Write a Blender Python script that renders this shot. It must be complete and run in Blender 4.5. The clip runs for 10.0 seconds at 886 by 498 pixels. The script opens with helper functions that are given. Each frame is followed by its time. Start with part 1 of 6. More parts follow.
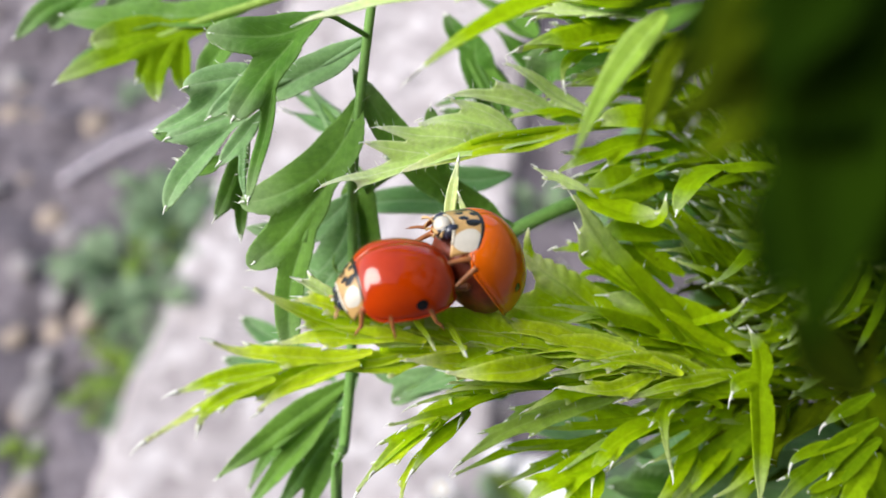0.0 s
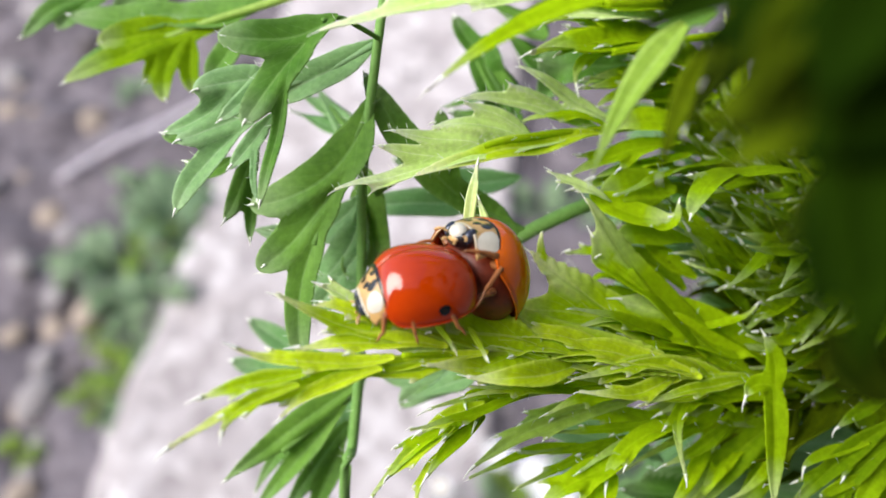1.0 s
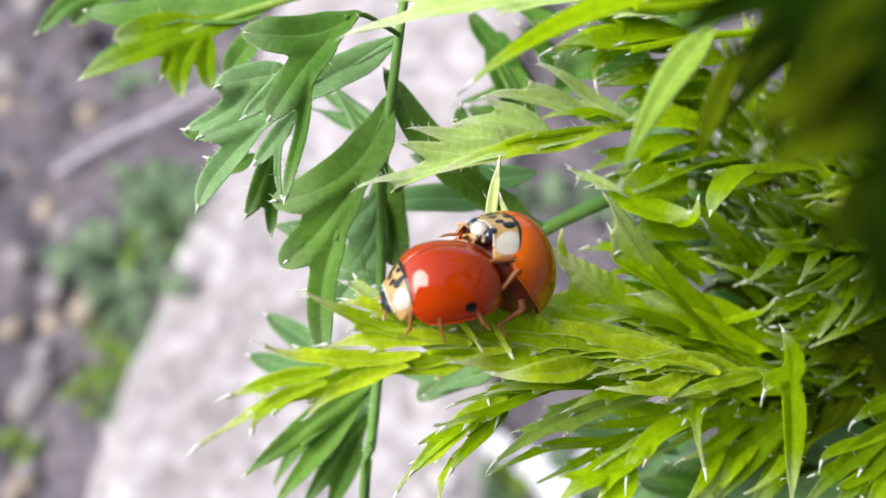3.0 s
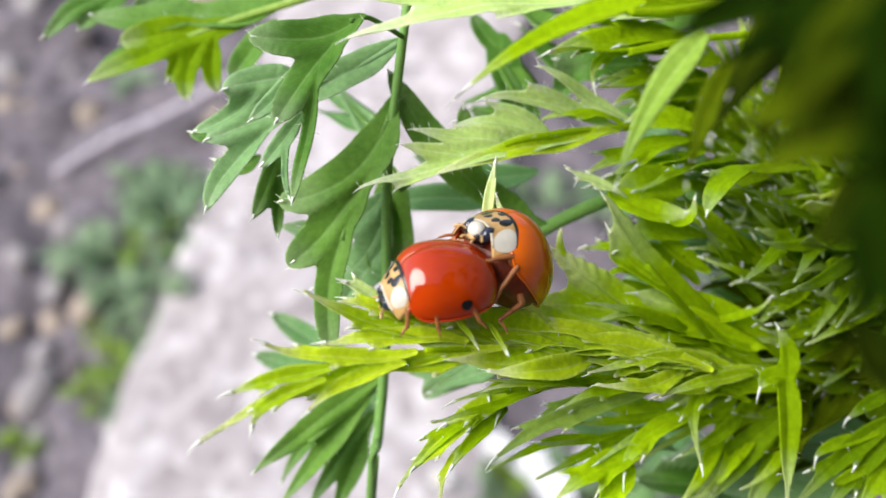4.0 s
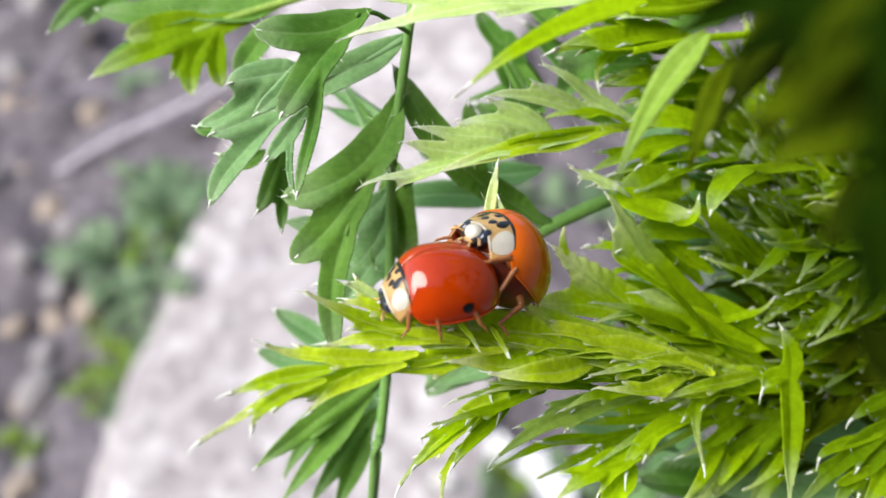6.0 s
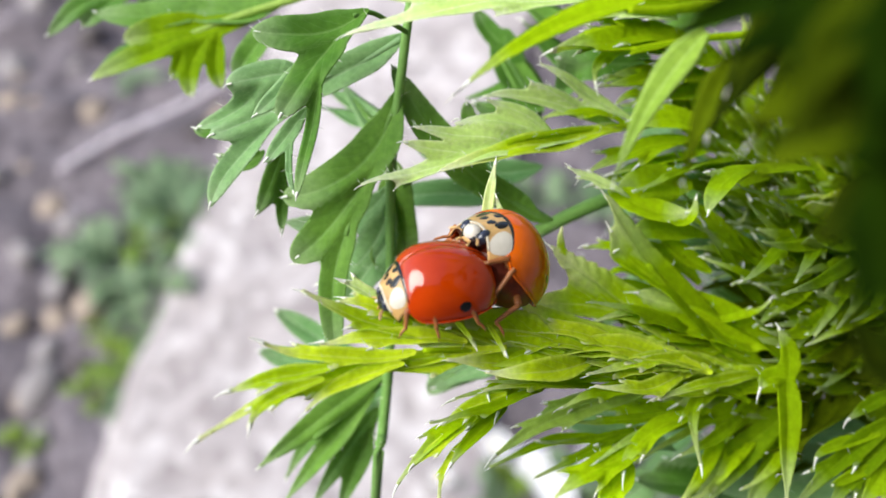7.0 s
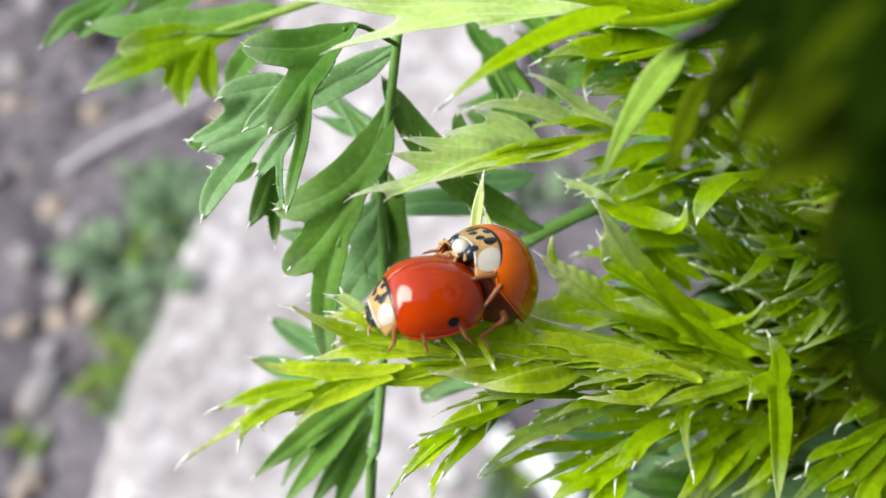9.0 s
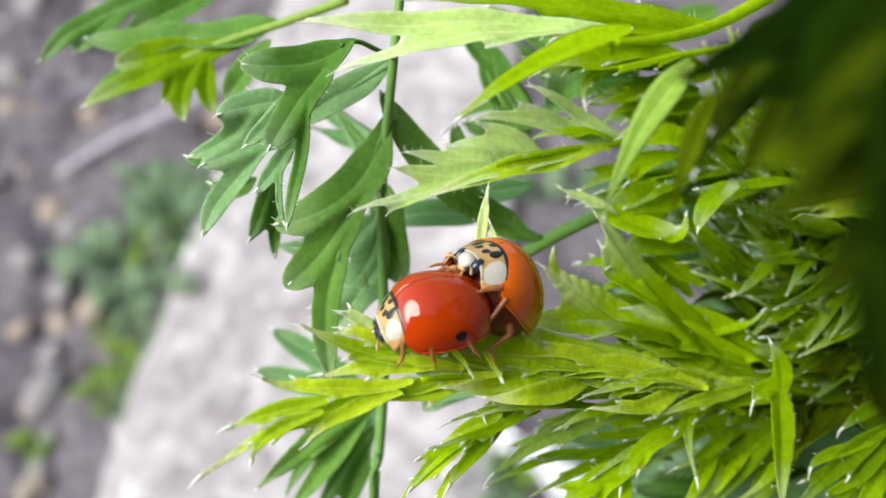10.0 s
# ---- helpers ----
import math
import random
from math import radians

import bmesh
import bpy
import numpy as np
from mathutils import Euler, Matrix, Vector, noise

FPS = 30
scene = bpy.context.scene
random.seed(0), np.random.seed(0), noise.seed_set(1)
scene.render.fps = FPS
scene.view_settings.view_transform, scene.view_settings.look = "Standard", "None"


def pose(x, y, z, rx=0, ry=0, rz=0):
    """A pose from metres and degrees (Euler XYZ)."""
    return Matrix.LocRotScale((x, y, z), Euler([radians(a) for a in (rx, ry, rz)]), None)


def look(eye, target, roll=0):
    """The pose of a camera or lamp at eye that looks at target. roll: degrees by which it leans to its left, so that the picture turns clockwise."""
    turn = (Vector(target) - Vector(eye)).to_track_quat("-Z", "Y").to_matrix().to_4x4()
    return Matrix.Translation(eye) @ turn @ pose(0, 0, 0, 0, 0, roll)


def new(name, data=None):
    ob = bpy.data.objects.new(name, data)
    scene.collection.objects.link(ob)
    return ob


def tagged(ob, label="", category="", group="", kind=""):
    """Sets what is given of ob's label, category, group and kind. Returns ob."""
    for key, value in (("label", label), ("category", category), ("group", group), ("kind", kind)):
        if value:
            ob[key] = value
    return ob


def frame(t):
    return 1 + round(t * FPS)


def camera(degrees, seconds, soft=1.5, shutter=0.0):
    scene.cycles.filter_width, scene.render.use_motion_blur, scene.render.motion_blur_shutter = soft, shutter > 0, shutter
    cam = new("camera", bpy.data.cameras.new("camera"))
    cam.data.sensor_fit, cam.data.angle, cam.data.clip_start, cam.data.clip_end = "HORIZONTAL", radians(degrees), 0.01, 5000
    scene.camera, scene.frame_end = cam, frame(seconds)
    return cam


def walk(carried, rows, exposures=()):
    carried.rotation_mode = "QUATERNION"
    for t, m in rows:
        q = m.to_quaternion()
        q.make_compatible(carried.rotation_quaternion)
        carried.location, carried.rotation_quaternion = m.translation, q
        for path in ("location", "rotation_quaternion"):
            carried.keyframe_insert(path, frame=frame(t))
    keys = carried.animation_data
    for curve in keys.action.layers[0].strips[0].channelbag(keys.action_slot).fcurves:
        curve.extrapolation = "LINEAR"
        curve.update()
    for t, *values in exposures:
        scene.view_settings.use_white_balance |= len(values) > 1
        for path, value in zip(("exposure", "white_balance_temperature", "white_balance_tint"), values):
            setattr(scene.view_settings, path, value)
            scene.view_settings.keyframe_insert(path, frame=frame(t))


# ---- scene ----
# A close view of two mating ladybirds on a feathery green herb above a path edging and bare soil.
# VIEW: the axes in which the herb is laid out: x across, y away and downhill, z upwards.
VIEW = pose(0, 0, 0.30, -50)

# ---- camera ----
cam = camera(55.0, 10.0, soft=1.6)
cam.data.dof.use_dof = True
cam.data.dof.focus_distance = 0.0470
cam.data.dof.aperture_fstop = 28
PATH = [
    (0, pose(0.000000, 0.000000, 0.300000, 40.000, -0.000, 0.000)),
    (0.5, pose(-0.000138, 0.000021, 0.299288, 40.077, -0.429, 0.364)),
    (1, pose(-0.000958, 0.000404, 0.300168, 39.758, -0.145, -0.132)),
    (1.5, pose(-0.000898, 0.000272, 0.300347, 39.648, -0.033, -0.132)),
    (2, pose(-0.001695, 0.000374, 0.299955, 39.697, -0.199, -0.076)),
    (2.5, pose(-0.002399, 0.000491, 0.300145, 39.444, -0.309, -0.260)),
    (4, pose(-0.002608, -0.000069, 0.301153, 39.214, -0.348, -0.504)),
    (4.5, pose(-0.002750, -0.000143, 0.301109, 39.316, -0.394, -0.423)),
    (5, pose(-0.002747, -0.000158, 0.301021, 39.343, -0.423, -0.297)),
    (5.5, pose(-0.002678, -0.000184, 0.300889, 39.380, -0.466, -0.173)),
    (7, pose(-0.002452, -0.000184, 0.301073, 39.223, -0.437, -0.045)),
    (7.5, pose(-0.002239, -0.000418, 0.300711, 39.474, -0.723, 0.408)),
    (8, pose(-0.002160, -0.000175, 0.301310, 39.191, -0.385, -0.054)),
    (8.5, pose(-0.001522, 0.000008, 0.301275, 39.203, -0.260, 0.033)),
    (9, pose(-0.001695, 0.000333, 0.301857, 38.919, 0.102, -0.340)),
    (9.5, pose(-0.001836, 0.000492, 0.301970, 38.887, 0.211, -0.482)),
    (10, pose(-0.001875, 0.000987, 0.302743, 38.562, 0.609, -1.062)),
]
walk(cam, PATH, exposures=[(0.0, 0.33, 6500, 10), (1.0, 0.40, 6500, 10), (5.0, 0.40, 6500, 9), (8.5, 0.38, 6500, 6), (10.0, 0.34, 6500, 4)])

# ---- light: a bright, thinly clouded sky ----
world = bpy.data.worlds.new("sky")
scene.world = world
world.use_nodes = True
wn = world.node_tree.nodes
sky = wn.new("ShaderNodeTexSky")
sky.sky_type, sky.sun_disc = "NISHITA", False
sky.sun_elevation, sky.sun_rotation = radians(44), radians(-100)
world.node_tree.links.new(sky.outputs[0], wn["Background"].inputs["Color"])
wn["Background"].inputs["Strength"].default_value = 0.145
sun = new("sun", bpy.data.lights.new("sun", "SUN"))
sun.data.energy, sun.data.angle, sun.data.color = 5.0, radians(54), (1.0, 0.96, 0.9)
sun.matrix_world = look((-0.66, -0.27, 0.26 + 0.70), (0, 0, 0.26))


# ---- materials ----
def shader(name):
    m = bpy.data.materials.new(name)
    m.use_nodes = True
    return m, m.node_tree.nodes, m.node_tree.links, m.node_tree.nodes["Principled BSDF"]


def ramp(nodes, stops):
    r = nodes.new("ShaderNodeValToRGB")
    while len(r.color_ramp.elements) < len(stops):
        r.color_ramp.elements.new(0.5)
    for e, (p, c) in zip(r.color_ramp.elements, stops):
        e.position, e.color = p, (*c, 1)
    return r


def mixed(nodes, links, a, b, fac, blend="MIX"):
    m = nodes.new("ShaderNodeMix")
    m.data_type, m.blend_type = "RGBA", blend
    for sock, v in ((m.inputs[0], fac), (m.inputs[6], a), (m.inputs[7], b)):
        if hasattr(v, "links"):
            links.new(v, sock)
        elif isinstance(v, tuple):
            sock.default_value = (*v, 1)
        else:
            sock.default_value = v
    return m.outputs[2]


def noisy(nodes, links, scale, detail=4, rough=0.6, coords="Object"):
    tc = nodes.new("ShaderNodeTexCoord")
    n = nodes.new("ShaderNodeTexNoise")
    n.inputs["Scale"].default_value, n.inputs["Detail"].default_value = scale, detail
    n.inputs["Roughness"].default_value = rough
    links.new(tc.outputs[coords], n.inputs["Vector"])
    return n.outputs["Fac"]


def math_node(nodes, links, op, a, b=0.0):
    m = nodes.new("ShaderNodeMath")
    m.operation = op
    for sock, v in zip(m.inputs, (a, b)):
        if hasattr(v, "links"):
            links.new(v, sock)
        else:
            sock.default_value = v
    return m.outputs[0]


def bumped(nodes, links, bsdf, height, strength, distance):
    b = nodes.new("ShaderNodeBump")
    b.inputs["Strength"].default_value, b.inputs["Distance"].default_value = strength, distance
    links.new(height, b.inputs["Height"])
    links.new(b.outputs[0], bsdf.inputs["Normal"])
    return b.outputs[0]


def leaf_material(name, dark, light, vein, through_light, rough=0.5, vein_mix=0.45, gloss=0.14, pale_tip=0.25):
    """Living leaf: mottled green, a paler midrib and side veins, light passing through it."""
    m, n, l, b = shader(name)
    info = n.new("ShaderNodeObjectInfo")
    big = noisy(n, l, 330, 3)
    fine = noisy(n, l, 2600, 5)
    tone = math_node(n, l, "ADD", math_node(n, l, "MULTIPLY", big, 0.5), math_node(n, l, "MULTIPLY", info.outputs["Random"], 0.55))
    r = ramp(n, [(0.3, dark), (0.85, light)])
    l.new(tone, r.inputs[0])
    uv = n.new("ShaderNodeUVMap")
    sep = n.new("ShaderNodeSeparateXYZ")
    l.new(uv.outputs[0], sep.inputs[0])
    off = math_node(n, l, "ABSOLUTE", math_node(n, l, "SUBTRACT", sep.outputs[1], 0.5))
    rib = math_node(n, l, "LESS_THAN", off, 0.035)
    lane = math_node(n, l, "FRACT", math_node(n, l, "SUBTRACT", math_node(n, l, "MULTIPLY", sep.outputs[0], 7.0), math_node(n, l, "MULTIPLY", off, 4.0)))
    side = math_node(n, l, "LESS_THAN", math_node(n, l, "ABSOLUTE", math_node(n, l, "SUBTRACT", lane, 0.5)), 0.05)
    rim = math_node(n, l, "MINIMUM", math_node(n, l, "MAXIMUM", math_node(n, l, "MULTIPLY", math_node(n, l, "SUBTRACT", off, 0.33), 6.0), 0.0), 1.0)
    veins = math_node(n, l, "MAXIMUM", math_node(n, l, "MAXIMUM", rib, rim), math_node(n, l, "MULTIPLY", side, 0.4))
    col = mixed(n, l, r.outputs[0], vein, math_node(n, l, "MULTIPLY", veins, vein_mix))
    fade = math_node(n, l, "POWER", math_node(n, l, "MAXIMUM", math_node(n, l, "SUBTRACT", math_node(n, l, "MULTIPLY", sep.outputs[0], 2.9), 1.9), 0.0), 1.2)
    col = mixed(n, l, col, tuple(0.2 * c + 0.8 * w for c, w in zip(vein, (0.96, 0.97, 0.86))), math_node(n, l, "MULTIPLY", fade, pale_tip))
    speck = ramp(n, [(0.35, (0.84, 0.86, 0.82)), (0.7, (1.08, 1.07, 1.05))])
    l.new(fine, speck.inputs[0])
    col = mixed(n, l, col, speck.outputs[0], 1.0, "MULTIPLY")
    l.new(col, b.inputs["Base Color"])
    b.inputs["Roughness"].default_value = rough
    b.inputs["Specular IOR Level"].default_value = gloss
    h = math_node(n, l, "SUBTRACT", fine, math_node(n, l, "MULTIPLY", veins, 0.7))
    nor = bumped(n, l, b, h, 0.4, 0.00006)
    tr = n.new("ShaderNodeBsdfTranslucent")
    l.new(mixed(n, l, col, (1.0, 1.0, 0.35), 1.0, "MULTIPLY"), tr.inputs["Color"])
    l.new(nor, tr.inputs["Normal"])
    mix = n.new("ShaderNodeMixShader")
    mix.inputs[0].default_value = through_light
    l.new(b.outputs[0], mix.inputs[1])
    l.new(tr.outputs[0], mix.inputs[2])
    l.new(mix.outputs[0], n["Material Output"].inputs[0])
    return m


def plain_material(name, color, rough, scale=900.0, vary=0.25, metal=0.0, bump=0.3, dist=0.00005, coat=0.0, spec=0.5):
    m, n, l, b = shader(name)
    fac = noisy(n, l, scale)
    lo = tuple(c * (1 - vary) for c in color)
    hi = tuple(min(1.0, c * (1 + vary)) for c in color)
    r = ramp(n, [(0.3, lo), (0.7, hi)])
    l.new(fac, r.inputs[0])
    l.new(r.outputs[0], b.inputs["Base Color"])
    b.inputs["Roughness"].default_value, b.inputs["Metallic"].default_value = rough, metal
    b.inputs["Coat Weight"].default_value, b.inputs["Coat Roughness"].default_value = coat, 0.08
    b.inputs["Specular IOR Level"].default_value = spec
    if bump:
        bumped(n, l, b, fac, bump, dist)
    return m


YOUNG = leaf_material("young_leaf", (0.36, 0.56, 0.003), (0.62, 0.86, 0.006), (0.72, 0.90, 0.03), 0.5, rough=0.6, vein_mix=0.2, gloss=0.05, pale_tip=0.7)
# Darker green than the young leaf; inside the crown this colour also carries shade.
HERB = leaf_material("older_and_shaded_leaf", (0.22, 0.39, 0.003), (0.42, 0.64, 0.006), (0.54, 0.74, 0.03), 0.5, rough=0.6, vein_mix=0.2, gloss=0.05, pale_tip=0.5)
LEMON = leaf_material("lemon_leaf", (0.56, 0.77, 0.008), (0.82, 0.97, 0.03), (0.94, 0.97, 0.40), 0.46, rough=0.6, vein_mix=0.32, gloss=0.06, pale_tip=1.0)
MID = leaf_material("midgreen_leaf", (0.32, 0.52, 0.06), (0.50, 0.70, 0.12), (0.6, 0.78, 0.25), 0.38)
PALE = leaf_material("pale_leaf", (0.64, 0.85, 0.26), (0.82, 0.96, 0.42), (0.90, 0.97, 0.66), 0.3, vein_mix=0.5, gloss=0.06, pale_tip=0.85)
GREEN = leaf_material("mature_leaf", (0.1032, 0.2666, 0.0344), (0.2322, 0.4472, 0.0688), (0.3268, 0.5332, 0.1892), 0.34, vein_mix=0.3)
BLUISH = leaf_material("bluish_leaf", (0.2064, 0.43, 0.1548), (0.3612, 0.5934, 0.258), (0.4816, 0.6708, 0.4128), 0.34)
# Leaves in shade: their shade is put into these three dark base colours.
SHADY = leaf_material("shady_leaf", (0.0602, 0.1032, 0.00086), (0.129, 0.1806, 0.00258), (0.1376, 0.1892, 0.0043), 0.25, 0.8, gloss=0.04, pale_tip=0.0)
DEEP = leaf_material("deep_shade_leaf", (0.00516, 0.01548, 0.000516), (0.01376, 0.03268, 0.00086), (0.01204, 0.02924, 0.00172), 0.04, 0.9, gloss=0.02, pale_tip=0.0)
OLIVE = leaf_material("olive_shade_leaf", (0.0172, 0.03096, 0.000516), (0.0516, 0.0774, 0.00086), (0.0688, 0.0946, 0.00258), 0.12, 0.8, gloss=0.04, pale_tip=0.0)
WEED = leaf_material("weed_leaf", (0.172, 0.2838, 0.1548), (0.344, 0.4644, 0.2924), (0.3268, 0.43, 0.2924), 0.25)
TIP = plain_material("leaf_tip", (0.92, 0.93, 0.84), 0.5, vary=0.06, bump=0)
HAIR = plain_material("leaf_hair", (0.75, 0.80, 0.62), 0.35, vary=0.1, bump=0)
STEM = leaf_material("stem_skin", (0.12, 0.30, 0.05), (0.22, 0.44, 0.10), (0.3, 0.5, 0.16), 0.1)


# ---- building blocks ----
ORIGIN = {}


def mm(p):
    return Vector(p) * 0.001


def part(name, bm, materials, parent=None, label="", at=None, smooth=True):
    """Link a bmesh as one mesh object, under its thing where one is given."""
    me = bpy.data.meshes.new(name)
    bm.to_mesh(me)
    bm.free()
    for m in materials if isinstance(materials, (list, tuple)) else [materials]:
        me.materials.append(m)
    if smooth:
        me.polygons.foreach_set("use_smooth", [True] * len(me.polygons))
    ob = new(name, me)
    if parent:
        ob.parent = parent
    if at is not None:
        ob.location = at
    if label:
        tagged(ob, label)
    return ob


def holder(name, base):
    """An Empty at a plant's base, standing in the herb's own axes."""
    ob = new(name)
    ob.empty_display_size = 0.004
    ob.matrix_basis = VIEW @ pose(*mm(base))
    ORIGIN[ob] = Vector(base)
    return ob


def bezier(a, b, c, s):
    return a * (1 - s) ** 2 + b * 2 * s * (1 - s) + c * s * s


def cone(bm, a, b, r, mat, sides=3):
    """A fine hair from a to b."""
    d = (b - a).normalized()
    u = d.orthogonal().normalized()
    v = d.cross(u)
    ring = [bm.verts.new(a + (u * math.cos(k * math.tau / sides) + v * math.sin(k * math.tau / sides)) * r) for k in range(sides)]
    top = bm.verts.new(b)
    for k in range(sides):
        f = bm.faces.new((ring[k], ring[(k + 1) % sides], top))
        f.material_index = mat


def lobe(parent, p0, p1, p2, width, mat=None, fold=0.24, teeth=0, cut=(0.3, 0.3), halves=(1.0, 1.0), hairs=0, hair_side=None, twist=0.0, wide_at=0.28, neck=0.8, face=(0, -0.8, 0.6), tip=0.93, root=0.35, name="leaflet", label=""):
    """One leaf lobe from p0 to p2 (millimetres), bent through p1: keeled, with a pale drawn-out point.
    teeth: forward teeth a side, cut to that share of the half width; halves: how wide each side is."""
    rng = random.Random(hash((round(p0[0] * 10), round(p2[0] * 10), round(p2[2] * 10))))
    base = Vector(p0)
    a, b, c = Vector(), (2 * Vector(p1) - 0.5 * (Vector(p0) + Vector(p2))) - base, Vector(p2) - base
    hint = Vector(face).normalized()
    length = c.length
    n = max(14 if length < 5 else 20, teeth * 7)
    half, t = width / 2, min(0.12, width * 0.06)
    bm = bmesh.new()
    uvl = bm.loops.layers.uv.new("UVMap")
    top, bot, sv, points = [], [], [], []
    step = [-1, -0.62, -0.12, 0.12, 0.62, 1]
    shift = (rng.uniform(0, 0.5), rng.uniform(0, 0.5))
    ph, wav = rng.uniform(0, 6), rng.uniform(0.06, 0.16)
    for i in range(n + 1):
        s = i / n
        q = bezier(a, b, c, s)
        d = (bezier(a, b, c, min(1, s + 0.02)) - bezier(a, b, c, max(0, s - 0.02))).normalized()
        side = d.cross(hint).normalized()
        nor = side.cross(d).normalized()
        ang = twist * s
        side, nor = side * math.cos(ang) + nor * math.sin(ang), nor * math.cos(ang) - side * math.sin(ang)
        far = max(0.0, (s - wide_at) / (1 - wide_at))
        w = neck + (1 - neck) * math.sin(math.pi / 2 * min(1, s / wide_at)) if s < wide_at else (1 - far ** 1.25) ** 1.4
        w = half * max(w * (root + (1 - root) * min(1, s / 0.16) ** 0.7), 0.02)
        row_t, row_b = [], []
        wave = wav * half * math.sin(s * 8 + ph)
        for k, u in enumerate(step):
            hand = 0 if u < 0 else 1
            out, ahead = halves[hand], 0.0
            if teeth and abs(u) > 0.5 and s < 0.97:
                phase = (s * teeth + shift[hand]) % 1.0
                deep = cut[hand] * (1 if abs(u) == 1 else 0.35)
                out *= 1 - deep * (1 - phase ** 0.8)
                ahead = phase ** 2 * min(0.75 * length / teeth, w * halves[hand]) * deep * 1.6
                if abs(u) == 1 and cut[hand] > 0.15 and half * halves[hand] > 1.15 and phase > 1 - 1.05 * teeth / n:
                    points.append((i, k, w * halves[hand]))
            x = u * w * out
            lift = fold * abs(u) ** 1.2 * w * min(1, out) + (wave if abs(u) > 0.5 else 0) * (1 if u > 0 else -1) - (0.16 * w if abs(u) < 0.2 else 0)
            pt = q + side * x + nor * lift + d * ahead
            row_t.append(bm.verts.new(pt))
            edge = abs(u) == 1
            row_b.append(row_t[-1] if edge else bm.verts.new(pt - nor * t * (1.6 if abs(u) < 0.2 else 1)))
        top.append(row_t), bot.append(row_b), sv.append(s)
    for i in range(n):
        for k in range(len(step) - 1):
            for rows, flip in ((top, False), (bot, True)):
                vs = [rows[i][k], rows[i][k + 1], rows[i + 1][k + 1], rows[i + 1][k]]
                us = [(sv[i], (step[k] + 1) / 2), (sv[i], (step[k + 1] + 1) / 2), (sv[i + 1], (step[k + 1] + 1) / 2), (sv[i + 1], (step[k] + 1) / 2)]
                if flip:
                    vs.reverse(), us.reverse()
                f = bm.faces.new(vs)
                f.material_index = 1 if sv[i] >= tip else 0
                for lp, w2 in zip(f.loops, us):
                    lp[uvl].uv = w2
    if tip < 1.0:
        d = (c - b).normalized()
        hook = c + (d * 0.7 + Vector((rng.uniform(-0.5, 0.5), 0, rng.uniform(-0.6, 0.2)))) * min(0.6, 0.2 + width * 0.2)
        cone(bm, c - d * 0.05, hook, 0.05 * min(1, width), 1, 4)
        for i, k, w in points:
            v = top[i][k].co.copy()
            ax = (bezier(a, b, c, min(1, i / n + 0.05)) - bezier(a, b, c, i / n)).normalized()
            ow = (v - (top[i][2].co + top[i][3].co) / 2).normalized()
            cone(bm, v - ax * 0.08, v + (ax * 0.9 + ow * 0.35) * min(0.3, 0.08 + 0.2 * w), 0.06 * min(1, w), 1, 4)
    for k in range(hairs):
        s = rng.uniform(0.08, 0.92)
        i = int(s * n)
        e = rng.choice((0, len(step) - 1)) if hair_side is None else hair_side * (len(step) - 1)
        v = top[i][e].co
        away = (v - (top[i][2].co + top[i][3].co) / 2).normalized()
        along = (top[min(n, i + 1)][e].co - v).normalized()
        cone(bm, v.copy(), v + (away * 0.8 + along * rng.uniform(0.0, 0.8) + hint * rng.uniform(-0.3, 0.5)) * rng.uniform(0.25, 0.55), 0.022, 2)
    bmesh.ops.scale(bm, vec=(0.001,) * 3, verts=bm.verts)
    ob = part(name, bm, [mat or YOUNG, TIP, HAIR], parent, label, mm(base - ORIGIN[parent]))
    ORIGIN[ob] = base
    return ob


def tube(bm, pts, r0, r1, sides=8, mat=0, grooves=0.0):
    """A tapered tube along smooth points."""
    path = []
    for i in range(len(pts) - 1):
        a, b, c, d = pts[max(i - 1, 0)], pts[i], pts[i + 1], pts[min(i + 2, len(pts) - 1)]
        for k in range(6):
            s = k / 6
            path.append(0.5 * ((2 * b) + (c - a) * s + (2 * a - 5 * b + 4 * c - d) * s * s + (3 * b - a - 3 * c + d) * s ** 3))
    path.append(pts[-1])
    rings = []
    u = Vector((0, 1, 0.1))
    for i, q in enumerate(path):
        d = (path[min(i + 1, len(path) - 1)] - path[max(i - 1, 0)]).normalized()
        u = (u - d * u.dot(d)).normalized()
        v = d.cross(u)
        r = r0 + (r1 - r0) * i / (len(path) - 1)
        rings.append([bm.verts.new(q + (u * math.cos(k * math.tau / sides) + v * math.sin(k * math.tau / sides)) * r * (1 + grooves * (k % 2))) for k in range(sides)])
    for a, b in zip(rings, rings[1:]):
        for k in range(sides):
            f = bm.faces.new((a[k], a[(k + 1) % sides], b[(k + 1) % sides], b[k]))
            f.material_index = mat
    bm.faces.new(rings[0][::-1]), bm.faces.new(rings[-1])
    return path


def stem(parent, pts, w0, w1, mat=None, hairs=0, name="stem", label=""):
    """A grooved, hairy stalk through the given points (millimetres)."""
    base = Vector(pts[0])
    bm = bmesh.new()
    bm.loops.layers.uv.new("UVMap")
    path = tube(bm, [Vector(p) - base for p in pts], w0 / 2, w1 / 2, 12, 0, 0.09)
    rng = random.Random(len(pts) * 7 + int(w0 * 100))
    for k in range(hairs):
        q = rng.choice(path[1:-1])
        d = Vector((rng.uniform(-1, 1), rng.uniform(-1, 0.2), rng.uniform(-0.5, 0.7))).normalized()
        cone(bm, q + d * w0 * 0.45, q + d * (w0 * 0.45 + rng.uniform(0.3, 0.7)), 0.022, 1)
    bmesh.ops.scale(bm, vec=(0.001,) * 3, verts=bm.verts)
    ob = part(name, bm, [mat or STEM, HAIR], parent, label, mm(base - ORIGIN[parent]))
    ORIGIN[ob] = base
    return ob


